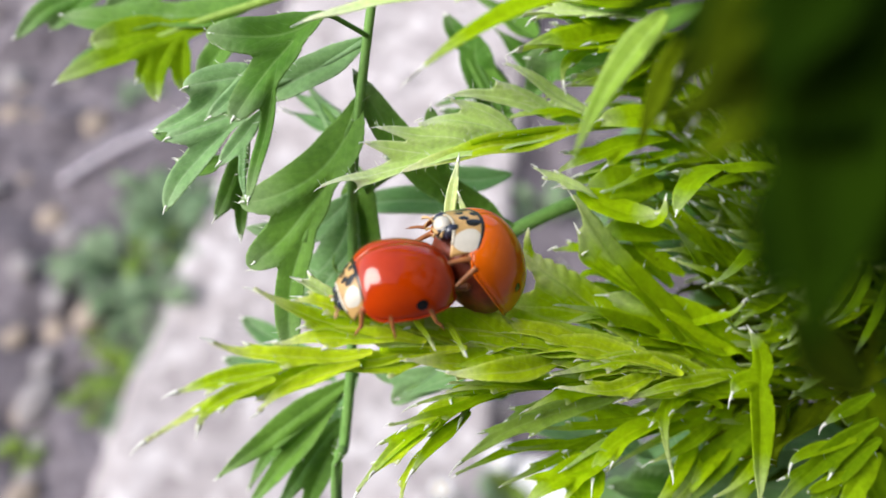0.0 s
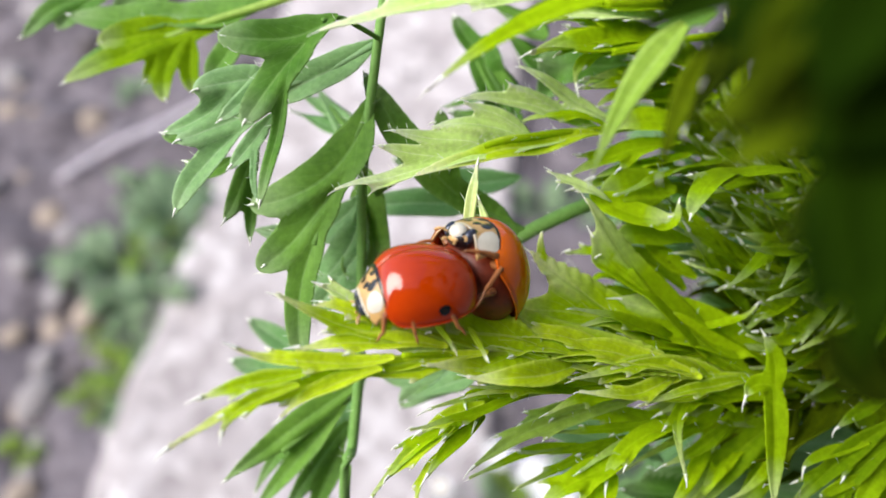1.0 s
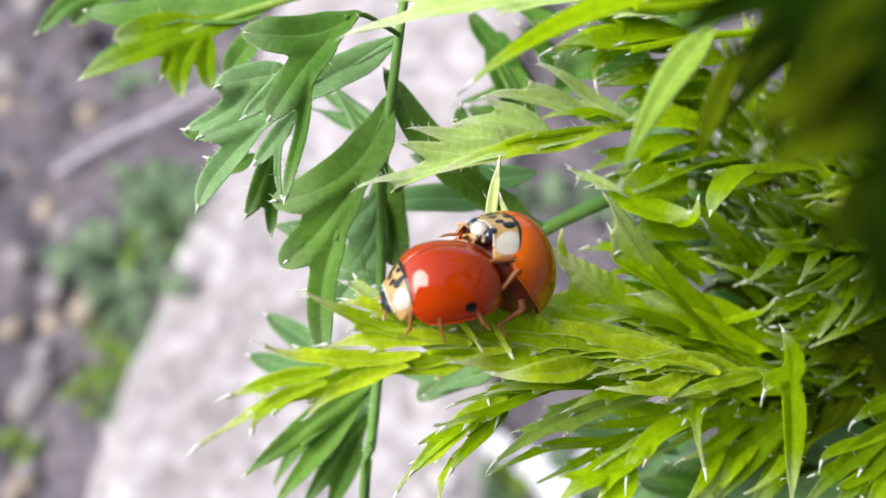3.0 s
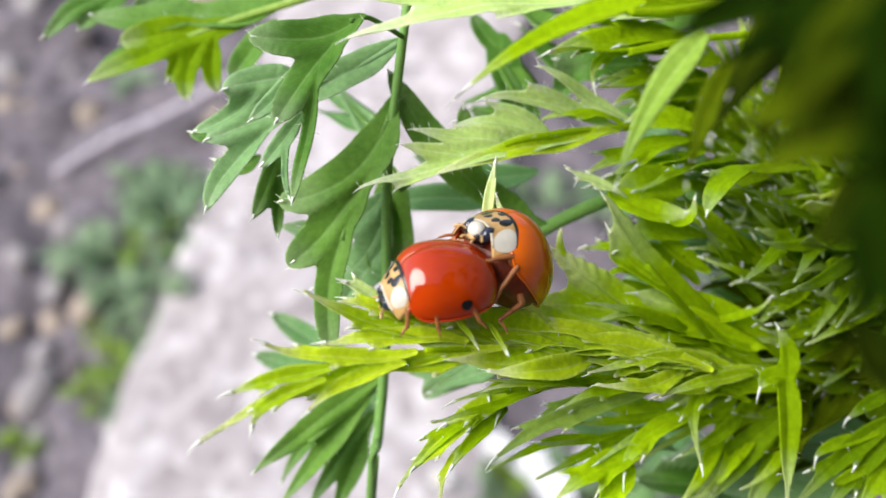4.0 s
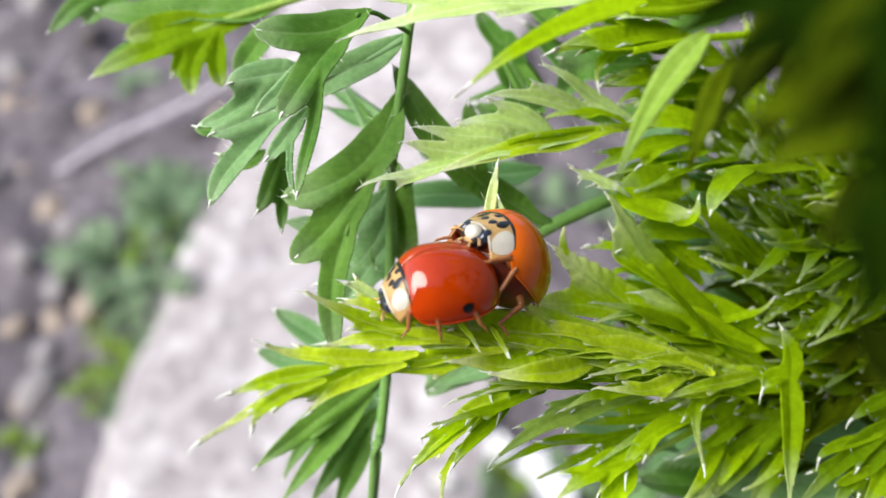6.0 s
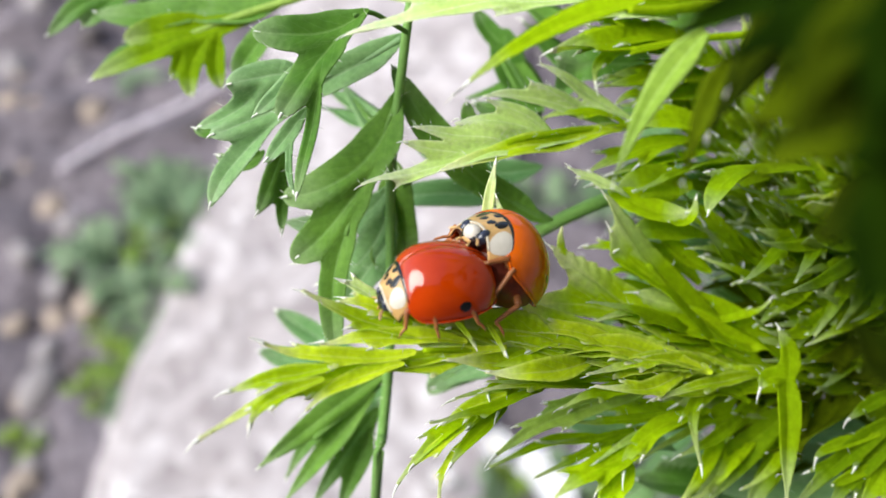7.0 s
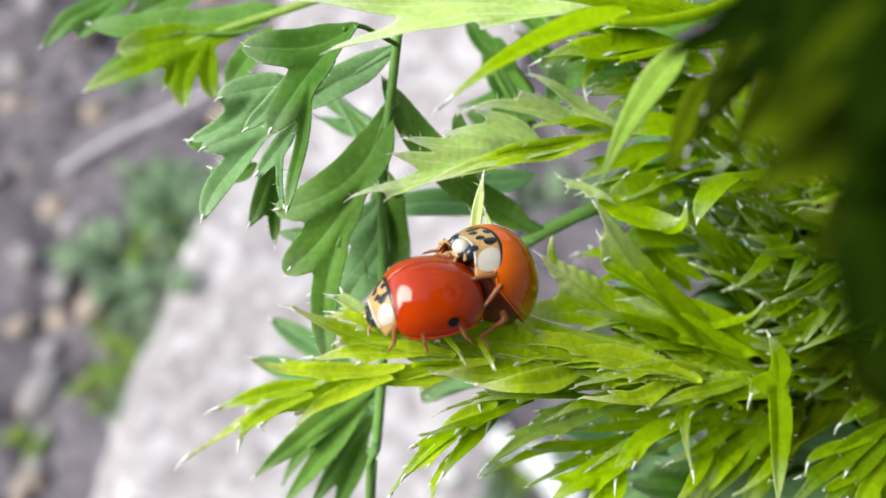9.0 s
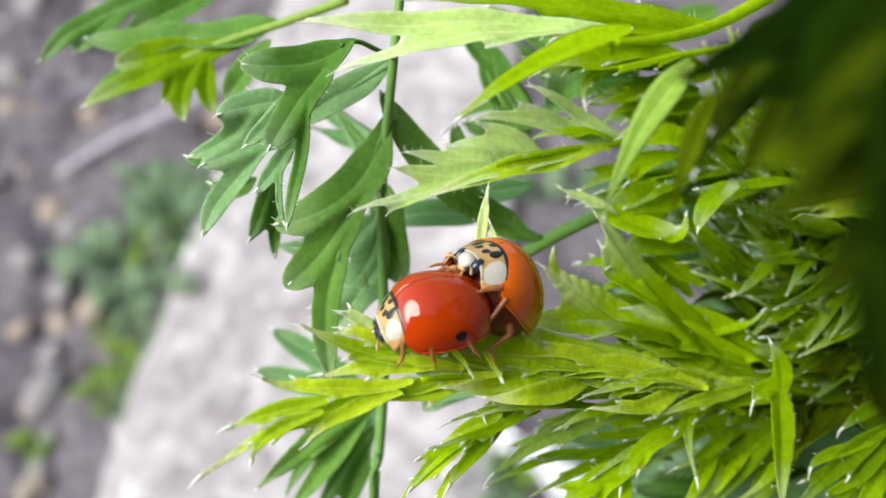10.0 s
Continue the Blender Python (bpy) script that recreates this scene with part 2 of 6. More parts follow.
def rib(p0, p1, p2, width, teeth=0):
    """The centre lines of one lobe of a cut leaf (millimetres), with forward teeth to either side."""
    a, c = Vector(p0), Vector(p2)
    b = 2 * Vector(p1) - 0.5 * (a + c)
    lines = [(a, b, c, width)]
    face = Vector((0, -0.8, 0.6))
    for k in range(teeth):
        s = 0.30 + 0.5 * (k + 0.5) / teeth
        hand = 1 if k % 2 else -1
        q = bezier(a, b, c, s - 0.12)
        d = (bezier(a, b, c, s) - q).normalized()
        side = d.cross(face).normalized() * hand
        n = width * (1.25 - 0.45 * s)
        end = bezier(a, b, c, s) + d * n * 0.55 + side * n * 0.62
        mid = (q + end) / 2 + side * n * 0.05
        lines.append((q, 2 * mid - 0.5 * (q + end), end, width * 0.42))
    return lines


def blade(parent, ribs, mat, power=1.8, drop=1.0, neck=0.85, wide_at=0.4, cell=0.15, blend=0.07, cup=0.3, hairs=0, hook=0.5, tip_r=0.09, root=0.12, soft=0.11, lean_most=0.5, face=(0, -0.8, 0.6), name="leaf", label=""):
    """A cut leaf in one sheet: the lobes round its ribs flow together at their bases and end in pale drawn-out points."""
    lines = [ln for r in ribs for ln in r]
    rng = random.Random(int(abs(lines[0][0].x * 31 + lines[0][2].z * 17) * 10) + len(lines))
    base = lines[0][0].copy()
    hint = Vector(face).normalized()
    ex = (lines[0][2] - base)
    ex = (ex - hint * ex.dot(hint)).normalized()
    ey = hint.cross(ex)
    axes_of = np.array([ex, ey, hint])
    svals = np.linspace(0, 1, 19)
    curves, lo, hi = [], np.array([1e9, 1e9]), np.array([-1e9, -1e9])
    for a, b, c, width in lines:
        p = np.array([bezier(a, b, c, float(s)) - base for s in svals]) @ axes_of.T
        far = np.clip((svals - wide_at) / (1 - wide_at), 0, 1)
        w = np.maximum(0.21 / width, np.where(svals < wide_at, neck + (1 - neck) * np.sin(np.pi / 2 * np.minimum(1, svals / wide_at)), np.clip(1 - far ** power, 0, 1) ** drop)) * width / 2 * (root + (1 - root) * np.minimum(1, svals / 0.3) ** 0.8)
        curves.append((p, w))
        lo, hi = np.minimum(lo, p[:, :2].min(0) - width / 2 - 0.3), np.maximum(hi, p[:, :2].max(0) + width / 2 + 0.3)
    nx, ny = (int((hi[k] - lo[k]) / cell) + 2 for k in (0, 1))
    gx, gy = np.meshgrid(lo[0] + np.arange(nx) * cell, lo[1] + np.arange(ny) * cell, indexing="ij")
    g = np.stack([gx.ravel(), gy.ravel()], 1)
    total, zsum, zw = np.zeros(len(g)), np.zeros(len(g)), np.zeros(len(g))
    best, us, vs, rel = np.full(len(g), -1e9), np.zeros(len(g)), np.zeros(len(g)), np.zeros(len(g))
    for p, w in curves:
        lean = rng.uniform(-lean_most, lean_most)
        top = np.full(len(g), -1e9)
        s_at, z_at, off, half = (np.zeros(len(g)) for _ in range(4))
        for k in range(len(svals) - 1):
            e = p[k + 1, :2] - p[k, :2]
            r = g - p[k, :2]
            f = np.clip((r @ e) / max(e @ e, 1e-9), 0, 1)
            dv = r - f[:, None] * e
            d = np.hypot(dv[:, 0], dv[:, 1])
            wk = w[k] + (w[k + 1] - w[k]) * f
            m = wk - d > top
            top[m] = (wk - d)[m]
            s_at[m] = (svals[k] + f / (len(svals) - 1))[m]
            z_at[m] = (p[k, 2] + (p[k + 1, 2] - p[k, 2]) * f)[m]
            off[m] = (np.sign(e[0] * r[:, 1] - e[1] * r[:, 0]) * d)[m]
            half[m] = np.maximum(wk, 0.05)[m]
        total += np.exp(np.clip(top / blend, -60, 60))
        wz = np.exp(np.clip(top / soft, -60, 60))
        zsum += wz * (z_at + cup * np.minimum(np.abs(off), half) + lean * np.clip(off, -half, half) - 0.06 * np.exp(-(off / 0.14) ** 2))
        zw += wz
        m = top > best
        best[m], us[m], vs[m] = top[m], s_at[m], (0.5 + 0.5 * np.clip(off / half, -1, 1))[m]
    phi = blend * np.log(np.maximum(total, 1e-25))
    height = zsum / np.maximum(zw, 1e-30)
    bm = bmesh.new()
    uvl = bm.loops.layers.uv.new("UVMap")
    cache, tops, bots, info = {}, [], [], []
    ph = rng.uniform(0, 50)

    def vert(x, y, z, u, v, inside):
        z += 0.45 * noise.noise(Vector((x * 0.34, y * 0.34, ph)))
        q = ex * x + ey * y + hint * z
        tops.append(bm.verts.new(q))
        bots.append(bm.verts.new(q - hint * min(0.11, 0.03 + inside * 0.5)))
        info.append((u, v))
        return len(tops) - 1

    def corner(i):
        if i not in cache:
            cache[i] = vert(g[i, 0], g[i, 1], height[i], us[i], vs[i], phi[i] + 1e-4)
        return cache[i]

    def crossing(i, j):
        key = (min(i, j), max(i, j))
        if key not in cache:
            f = min(max(phi[i] / (phi[i] - phi[j]), 0.04), 0.96)
            x, y, z = (1 - f) * g[i, 0] + f * g[j, 0], (1 - f) * g[i, 1] + f * g[j, 1], (1 - f) * height[i] + f * height[j]
            k = i if phi[i] > phi[j] else j
            cache[key] = vert(x, y, z, us[k], 0.0 if vs[k] < 0.5 else 1.0, 0)
        return cache[key]

    rim, edge = [], set()
    inside = phi > 0
    for i in range(nx - 1):
        for j in range(ny - 1):
            cs = (i * ny + j, (i + 1) * ny + j, (i + 1) * ny + j + 1, i * ny + j + 1)
            if not (inside[cs[0]] or inside[cs[1]] or inside[cs[2]] or inside[cs[3]]):
                continue
            poly = []
            for k in range(4):
                if inside[cs[k]]:
                    poly.append(corner(cs[k]))
                if inside[cs[k]] != inside[cs[(k + 1) % 4]]:
                    poly.append(crossing(cs[k], cs[(k + 1) % 4]))
                    rim.append(poly[-1])
                    edge.add(poly[-1])
            for k, j2 in zip(poly, poly[1:] + poly[:1]):
                if k in edge and j2 in edge:
                    side_face = bm.faces.new((tops[j2], tops[k], bots[k], bots[j2]))
                    for lp, v in zip(side_face.loops, (j2, k, k, j2)):
                        lp[uvl].uv = info[v]
            for rows in (tops, bots):
                order = poly if rows is tops else poly[::-1]
                try:
                    face_made = bm.faces.new([rows[k] for k in order])
                except ValueError:
                    continue
                for lp, k in zip(face_made.loops, order):
                    lp[uvl].uv = info[k]
    for a, b, c, width in (lines if hook > 0.5 else [r[0] for r in ribs]):
        a, b, c = a - base, b - base, c - base
        d = (c - bezier(a, b, c, 0.9)).normalized()
        n = min(hook * rng.uniform(0.7, 1.2), width * 0.55)
        turn = Vector((rng.uniform(-0.3, 0.3), rng.uniform(-0.2, 0.2), rng.uniform(-0.7, 0.1)))
        here = c - d * 0.2
        r = min(tip_r, 0.03 + 0.09 * width)
        pts = [here, c + d * n * 0.1, c + d * n * 0.6 + turn * n * 0.25, c + d * n + turn * n * 0.7]
        tube(bm, [q + hint * 0.02 for q in pts], r, 0.012, 5, 1)
    for k in range(hairs):
        v = tops[rng.choice(rim)].co
        near_line = min(lines, key=lambda ln: (bezier(ln[0], ln[1], ln[2], 0.5) - base - v).length)
        away = v - (bezier(near_line[0], near_line[1], near_line[2], 0.5) - base)
        away = (away - (near_line[2] - near_line[0]).normalized() * away.dot((near_line[2] - near_line[0]).normalized())).normalized()
        cone(bm, v.copy(), v + (away + (near_line[2] - near_line[0]).normalized() * rng.uniform(0, 0.8) + hint * rng.uniform(-0.2, 0.5)) * rng.uniform(0.22, 0.5), 0.02, 2)
    bmesh.ops.scale(bm, vec=(0.001,) * 3, verts=bm.verts)
    ob = part(name, bm, [mat, TIP, HAIR], parent, label, mm(base - ORIGIN[parent]))
    ORIGIN[ob] = base
    return ob


def feather(parent, p0, p1, p2, width, pairs, mat, tips, seed, spread_deg=26, face=(0, -0.8, 0.6)):
    """A feathery leaf: a winged midrib with long, forward-swept pointed lobes merging at their bases."""
    rng = random.Random(seed)
    a, c = Vector(p0), Vector(p2)
    b = 2 * Vector(p1) - 0.5 * (a + c)
    hint = Vector(face).normalized()
    length = (c - a).length
    ribs = [rib(a, bezier(a, b, c, 0.5), c, width * 0.3, 1)]
    for k in range(pairs):
        for hand in (-1, 1):
            s = 0.10 + 0.62 * (k + (0.5 if hand > 0 else 0)) / pairs + rng.uniform(-0.03, 0.03)
            q = bezier(a, b, c, s)
            d = (bezier(a, b, c, s + 0.03) - bezier(a, b, c, s - 0.03)).normalized()
            side = d.cross(hint).normalized() * hand
            an = radians(spread_deg + rng.uniform(-6, 8))
            n = length * (0.66 - 0.3 * s) * rng.uniform(0.8, 1.2)
            end = q + d * n * math.cos(an) + side * n * math.sin(an) + hint * n * rng.uniform(-0.15, 0.2)
            mid = (q + end) / 2 + side * n * rng.uniform(0.03, 0.17) + hint * n * rng.uniform(-0.10, 0.12)
            ribs.append(rib(q - d * n * 0.12, mid, end, width * rng.uniform(0.20, 0.30), rng.choice((0, 0, 1))))
    return blade(parent, ribs, rng.choice(tips), cell=0.2, blend=0.09, hairs=2, hook=0.15, tip_r=0.035, power=1.6, wide_at=0.3, cup=rng.uniform(0.2, 0.6), face=face)


def crowd(parent, p0, p1, many, reach, width, swing, kinds, seed, face=(0, -0.8, 0.6)):
    """Narrow keeled lobes crowded along a rachis from p0 to p1, swept forward to either side of it."""
    rng = random.Random(seed)
    a, c = Vector(p0), Vector(p1)
    d, hint = (c - a).normalized(), Vector(face).normalized()
    side = d.cross(hint).normalized()
    for k in range(many):
        q = a + (c - a) * ((k + rng.random()) / many) + hint * rng.uniform(-0.5, 0.3)
        an, hand, n = radians(rng.gauss(swing, 8)), rng.choice((-1, 1)), rng.uniform(*reach)
        end = q + d * n * math.cos(an) + side * hand * n * math.sin(an) + hint * n * rng.uniform(-0.16, 0.16)
        mid = (q + end) / 2 + side * hand * n * rng.uniform(-0.06, 0.13) + hint * n * rng.uniform(0.0, 0.12)
        blade(parent, [rib(q, mid, end, rng.uniform(*width), rng.choice((0, 1, 1, 2)))], rng.choice(kinds), hook=0.45, tip_r=0.05, power=1.6, wide_at=0.35, root=0.4, neck=0.9, cup=0.55, cell=0.17, hairs=1)


# ---- ground: soil sheet, edging slab, stones ----
SOIL = plain_material("soil", (0.172, 0.1505, 0.1703), 0.95, 160, 0.45, bump=0.8, dist=0.003, spec=0.2)
CONCRETE, cn, cl, cb = shader("edging_concrete")
speckle = cn.new("ShaderNodeTexVoronoi")
speckle.inputs["Scale"].default_value = 150
ctc = cn.new("ShaderNodeTexCoord")
cl.new(ctc.outputs["Object"], speckle.inputs["Vector"])
cr = ramp(cn, [(0.0, (0.3187, 0.2848, 0.2932)), (0.55, (0.51, 0.4692, 0.4802)), (1.0, (0.799, 0.7735, 0.782))])
cl.new(speckle.outputs["Color"], cr.inputs[0])
stain = ramp(cn, [(0.3, (0.84, 0.81, 0.80)), (0.65, (1.03, 1.02, 1.03))])
cl.new(noisy(cn, cl, 26, 6), stain.inputs[0])
cl.new(mixed(cn, cl, cr.outputs[0], stain.outputs[0], 1.0, "MULTIPLY"), cb.inputs["Base Color"])
cb.inputs["Roughness"].default_value = 0.9
bumped(cn, cl, cb, noisy(cn, cl, 420, 6), 0.6, 0.001)


def soil_height(x, y):
    v = Vector((x, y, 0))
    near = max(0.0, 1 - max(0, abs(x) - 0.34, abs(y - 0.28) - 0.4) * 1.6)
    return (0.012 * noise.noise(v * 14) + 0.006 * noise.noise(v * 45) + 0.003 * noise.noise(v * 130)) * near - 0.004


def spread(lo, hi, step, far):
    xs = list(np.arange(lo, hi, step))
    g, out, back = step, [xs[-1]], [xs[0]]
    while out[-1] < far:
        g *= 1.5
        out.append(out[-1] + g)
        back.append(back[-1] - g)
    return back[:0:-1] + xs + out[1:]


def build_ground():
    xs, ys = spread(-0.32, 0.32, 0.0035, 150), spread(-0.05, 0.62, 0.0035, 150)
    verts = [(x, y, soil_height(x, y)) for y in ys for x in xs]
    w = len(xs)
    faces = [(j * w + i, j * w + i + 1, (j + 1) * w + i + 1, (j + 1) * w + i) for j in range(len(ys) - 1) for i in range(w - 1)]
    me = bpy.data.meshes.new("ground")
    me.from_pydata(verts, [], faces)
    me.polygons.foreach_set("use_smooth", [True] * len(me.polygons))
    me.materials.append(SOIL)
    tagged(new("ground", me), "bare grey-brown garden soil with crumbs and clods", "soil", kind="structure")


def build_slab(a, b, width, top):
    """A long cast edging slab from a to b (its left edge on the ground)."""
    a, b = Vector((*a, 0)), Vector((*b, 0))
    along = (b - a).normalized()
    across = Vector((along.y, -along.x, 0))
    length, bm = (b - a).length, bmesh.new()
    nu, nv = 150, 46
    grid = []
    for j in range(nu + 1):
        row = []
        for i in range(-3, nv + 4):
            u = min(max(i / nv, 0), 1)
            p = a + along * (length * j / nu) + across * (width * u)
            edge = min(u, 1 - u) * width
            drop = 0.0
            if i < 0 or i > nv:
                k = -i if i < 0 else i - nv
                p += across * (-1 if i < 0 else 1) * (0.0015 * min(k, 2))
                drop = (0.002, 0.010, top + 0.01)[k - 1]
            wob = 0.0016 * noise.noise(p * 60) + 0.0009 * noise.noise(p * 200)
            chip = 0.006 * max(0, noise.noise(p * 38 + Vector((3, 1, 0))) - 0.15) if edge < 0.006 else 0
            p += across * 0.004 * noise.noise(Vector((p.x * 30, p.y * 30, 1.7))) * (1 if edge < 0.01 else 0)
            row.append(bm.verts.new(p + Vector((0, 0, top - drop + wob - chip))))
        grid.append(row)
    for j in range(nu):
        for i in range(len(grid[0]) - 1):
            bm.faces.new((grid[j][i], grid[j][i + 1], grid[j + 1][i + 1], grid[j + 1][i]))
    return tagged(part("edging_slab", bm, CONCRETE), "long pale pinkish-grey concrete edging slab with worn edges", "edging", kind="structure")


def build_wall(name, label, centre, size):
    bm = bmesh.new()
    bmesh.ops.create_cube(bm, size=1)
    bmesh.ops.scale(bm, vec=size, verts=bm.verts)
    bmesh.ops.bevel(bm, geom=bm.edges[:], offset=0.01, segments=2, affect="EDGES")
    tagged(part(name, bm, RENDERED, at=centre, smooth=False), label, "wall", kind="structure")


# Two unseen walls, added to cut sky light from behind and the right.
RENDERED = plain_material("dark_render", (0.13, 0.12, 0.105), 0.95, 40, 0.3, dist=0.003, spec=0.1)
build_wall("sky_blocker_south", "unseen plain dark rendered wall, added to block sky light", (0.2, -0.8, 0.7), (3.0, 0.2, 1.5))
build_wall("sky_blocker_east", "unseen plain dark rendered wall, added to block sky light", (0.95, 0.35, 1.1), (0.2, 1.8, 2.3))
build_ground()
build_slab((-0.1585, -0.1230), (-0.0196, 1.0254), 0.141, 0.007)
STONES = [plain_material("buff_stone", (0.3612, 0.2924, 0.2408), 0.85, 300, 0.3, dist=0.0006),
          plain_material("grey_stone", (0.3096, 0.2838, 0.2924), 0.85, 300, 0.3, dist=0.0006),
          plain_material("dark_stone", (0.086, 0.0731, 0.0731), 0.9, 300, 0.4, dist=0.0006)]


def stone_mesh(seed, mat):
    bm = bmesh.new()
    bmesh.ops.create_icosphere(bm, subdivisions=2, radius=1)
    off = Vector((seed * 3.7, seed, 0))
    for v in bm.verts:
        v.co *= 1 + 0.35 * noise.noise(v.co * 0.9 + off) + 0.12 * noise.noise(v.co * 2.5 + off)
        v.co.z *= 0.6
    ob = part("stone", bm, mat)
    return ob


def build_stones(centre_rows):
    rng = random.Random(4)
    kinds = [stone_mesh(k, STONES[(0, 1, 1, 2, 0, 2)[k]]) for k in range(6)]
    words = ["buff rounded pebble half sunk in the soil", "grey rough stone lying on the soil", "grey rough stone lying on the soil",
             "dark earthy clod lying on the soil", "buff rounded pebble half sunk in the soil", "dark earthy clod lying on the soil"]
    first = [True] * 6
    for (x, y), r, k in centre_rows:
        if first[k]:
            ob, first[k] = kinds[k], False
        else:
            ob = new("stone", kinds[k].data)
        tagged(ob, words[k], "stone", group="stones on the soil")
        ob.matrix_basis = pose(x, y, soil_height(x, y) + r * 0.2, rng.uniform(-20, 20), rng.uniform(-20, 20), rng.uniform(0, 360)) @ Matrix.Diagonal((r * rng.uniform(0.8, 1.3), r, r * rng.uniform(0.7, 1), 1))
    for k in range(6):
        if first[k]:
            bpy.data.objects.remove(kinds[k])


def scatter_stones():
    """Stones strewn over the soil on the far side of the slab, a few placed where they stand out."""
    rng = random.Random(9)
    rows = [((-0.1704, 0.1738), 0.0076, 0), ((-0.1900, 0.2768), 0.0072, 0), ((-0.1919, 0.2438), 0.0072, 1), ((-0.1714, 0.2125), 0.0060, 0), ((-0.1578, 0.1331), 0.0067, 0), ((-0.2405, 0.3809), 0.0096, 1), ((-0.2293, 0.3457), 0.0060, 0), ((-0.1772, 0.2642), 0.0060, 1), ((-0.1862, 0.2096), 0.0060, 0), ((-0.1305, 0.1586), 0.0048, 1), ((-0.2075, 0.3860), 0.0048, 1), ((-0.1699, 0.1952), 0.0060, 2), ((-0.1721, 0.2277), 0.0067, 2), ((-0.1606, 0.1562), 0.0053, 1), ((-0.1606, 0.1421), 0.0053, 2)]
    for k in range(230):
        x, y = rng.uniform(-0.30, 0.02), rng.uniform(0.02, 0.60)
        if (x - -0.1285) * 0.9928 - (y - 0.1252) * (0.1201) < -0.004:
            rows.append(((x, y), rng.choice((0.002, 0.003, 0.003, 0.004, 0.006, 0.009)), rng.randrange(6)))
    for k in range(70):
        x, y = rng.uniform(0.02, 0.3), rng.uniform(0.05, 0.5)
        if (x - -0.1285) * 0.9928 - (y - 0.1252) * (0.1201) > 0.141:
            rows.append(((x, y), rng.choice((0.002, 0.003, 0.004, 0.006)), rng.randrange(6)))
    build_stones(rows)


scatter_stones()


def weed(x, y, spread_mm, leaves, mat, seed, words):
    """A low rosette of toothed leaves rooted in the soil."""
    ob = tagged(new("weed"), words, "weed", group="weeds in the soil")
    ob.empty_display_size = 0.01
    ob.matrix_basis = pose(x, y, soil_height(x, y) - 0.001)
    ORIGIN[ob] = Vector()
    rng = random.Random(seed)
    stem(ob, [(0, 0, -1), (0.3, 0.2, spread_mm * 0.2), (0.2, 0.5, spread_mm * 0.4)], 1.4, 0.8, mat=mat)
    for k in range(leaves):
        an = k * 2.4 + rng.uniform(-0.3, 0.3)
        r = spread_mm * rng.uniform(0.5, 1.05)
        h = spread_mm * rng.uniform(0.1, 0.55)
        out_way = Vector((math.cos(an), math.sin(an), 0))
        base = out_way * r * 0.12 + Vector((0, 0, h * 0.3))
        end = out_way * r + Vector((0, 0, h * 0.8))
        lobe(ob, base, (base + end) / 2 + Vector((0, 0, h * 0.45)), end, r * rng.uniform(0.28, 0.45), mat=mat, teeth=rng.choice((4, 5, 6)), wide_at=0.55, neck=0.25, face=(0, 0, 1), tip=1.0, fold=0.2, name="leaf")


WEEDY = leaf_material("bright_weed_leaf", (0.172, 0.2924, 0.043), (0.3268, 0.4472, 0.086), (0.301, 0.43, 0.129), 0.2)
weed(-0.1428, 0.2858, 25.9, 16, WEED, 1, 'low grey-green weed with small toothed leaves')
weed(-0.1251, 0.2640, 26.3, 18, WEED, 2, 'low grey-green weed with small toothed leaves')
weed(-0.1472, 0.2372, 27.4, 18, WEED, 3, 'low grey-green weed with small toothed leaves')
weed(-0.1331, 0.2470, 22.6, 14, WEEDY, 4, 'low yellow-green weed with small toothed leaves')
weed(-0.1204, 0.2155, 18.3, 14, WEED, 5, 'low grey-green weed with small toothed leaves')
weed(-0.1395, 0.2156, 18.6, 12, WEED, 6, 'low grey-green weed with small toothed leaves')
weed(-0.1351, 0.1873, 16.3, 14, WEEDY, 7, 'low yellow-green weed with small toothed leaves')
weed(-0.1408, 0.1741, 14.7, 12, WEEDY, 8, 'low yellow-green weed with small toothed leaves')
weed(-0.1638, 0.1521, 14.7, 12, WEEDY, 9, 'low yellow-green weed with small toothed leaves')
weed(-0.1688, 0.3709, 18.0, 10, WEED, 10, 'low grey-green weed with small toothed leaves')
weed(-0.1010, 0.1940, 4.1, 7, WEED, 11, 'low grey-green weed with small toothed leaves')
weed(-0.1246, 0.2896, 20.5, 14, WEED, 12, 'low grey-green weed with small toothed leaves')
weed(-0.1679, 0.2405, 16.5, 10, WEED, 13, 'low grey-green weed with small toothed leaves')
weed(0.0449, 0.1331, 18.1, 14, WEED, 14, 'low grey-green weed with small toothed leaves')
weed(0.0775, 0.1419, 23.9, 16, WEED, 15, 'low grey-green weed with small toothed leaves')
weed(0.1077, 0.1350, 24.3, 16, WEED, 16, 'low grey-green weed with small toothed leaves')
weed(0.0861, 0.2782, 26.3, 14, WEED, 17, 'low grey-green weed with small toothed leaves')
weed(0.1410, 0.1416, 25.4, 16, WEED, 18, 'low grey-green weed with small toothed leaves')
weed(0.1306, 0.2367, 28.5, 14, WEED, 19, 'low grey-green weed with small toothed leaves')
weed(0.1671, 0.1918, 27.8, 14, WEED, 20, 'low grey-green weed with small toothed leaves')
weed(0.0485, 0.2783, 19.4, 12, WEED, 21, 'low grey-green weed with small toothed leaves')
weed(-0.1414, 0.2676, 16.8, 14, WEED, 22, 'low grey-green weed with small toothed leaves')
weed(-0.1182, 0.2766, 15.0, 12, WEEDY, 23, 'low yellow-green weed with small toothed leaves')
weed(-0.1303, 0.2010, 15.0, 14, WEED, 24, 'low grey-green weed with small toothed leaves')
weed(-0.1226, 0.1927, 11.8, 12, WEED, 25, 'low grey-green weed with small toothed leaves')
weed(-0.1290, 0.1665, 11.5, 12, WEED, 26, 'low grey-green weed with small toothed leaves')
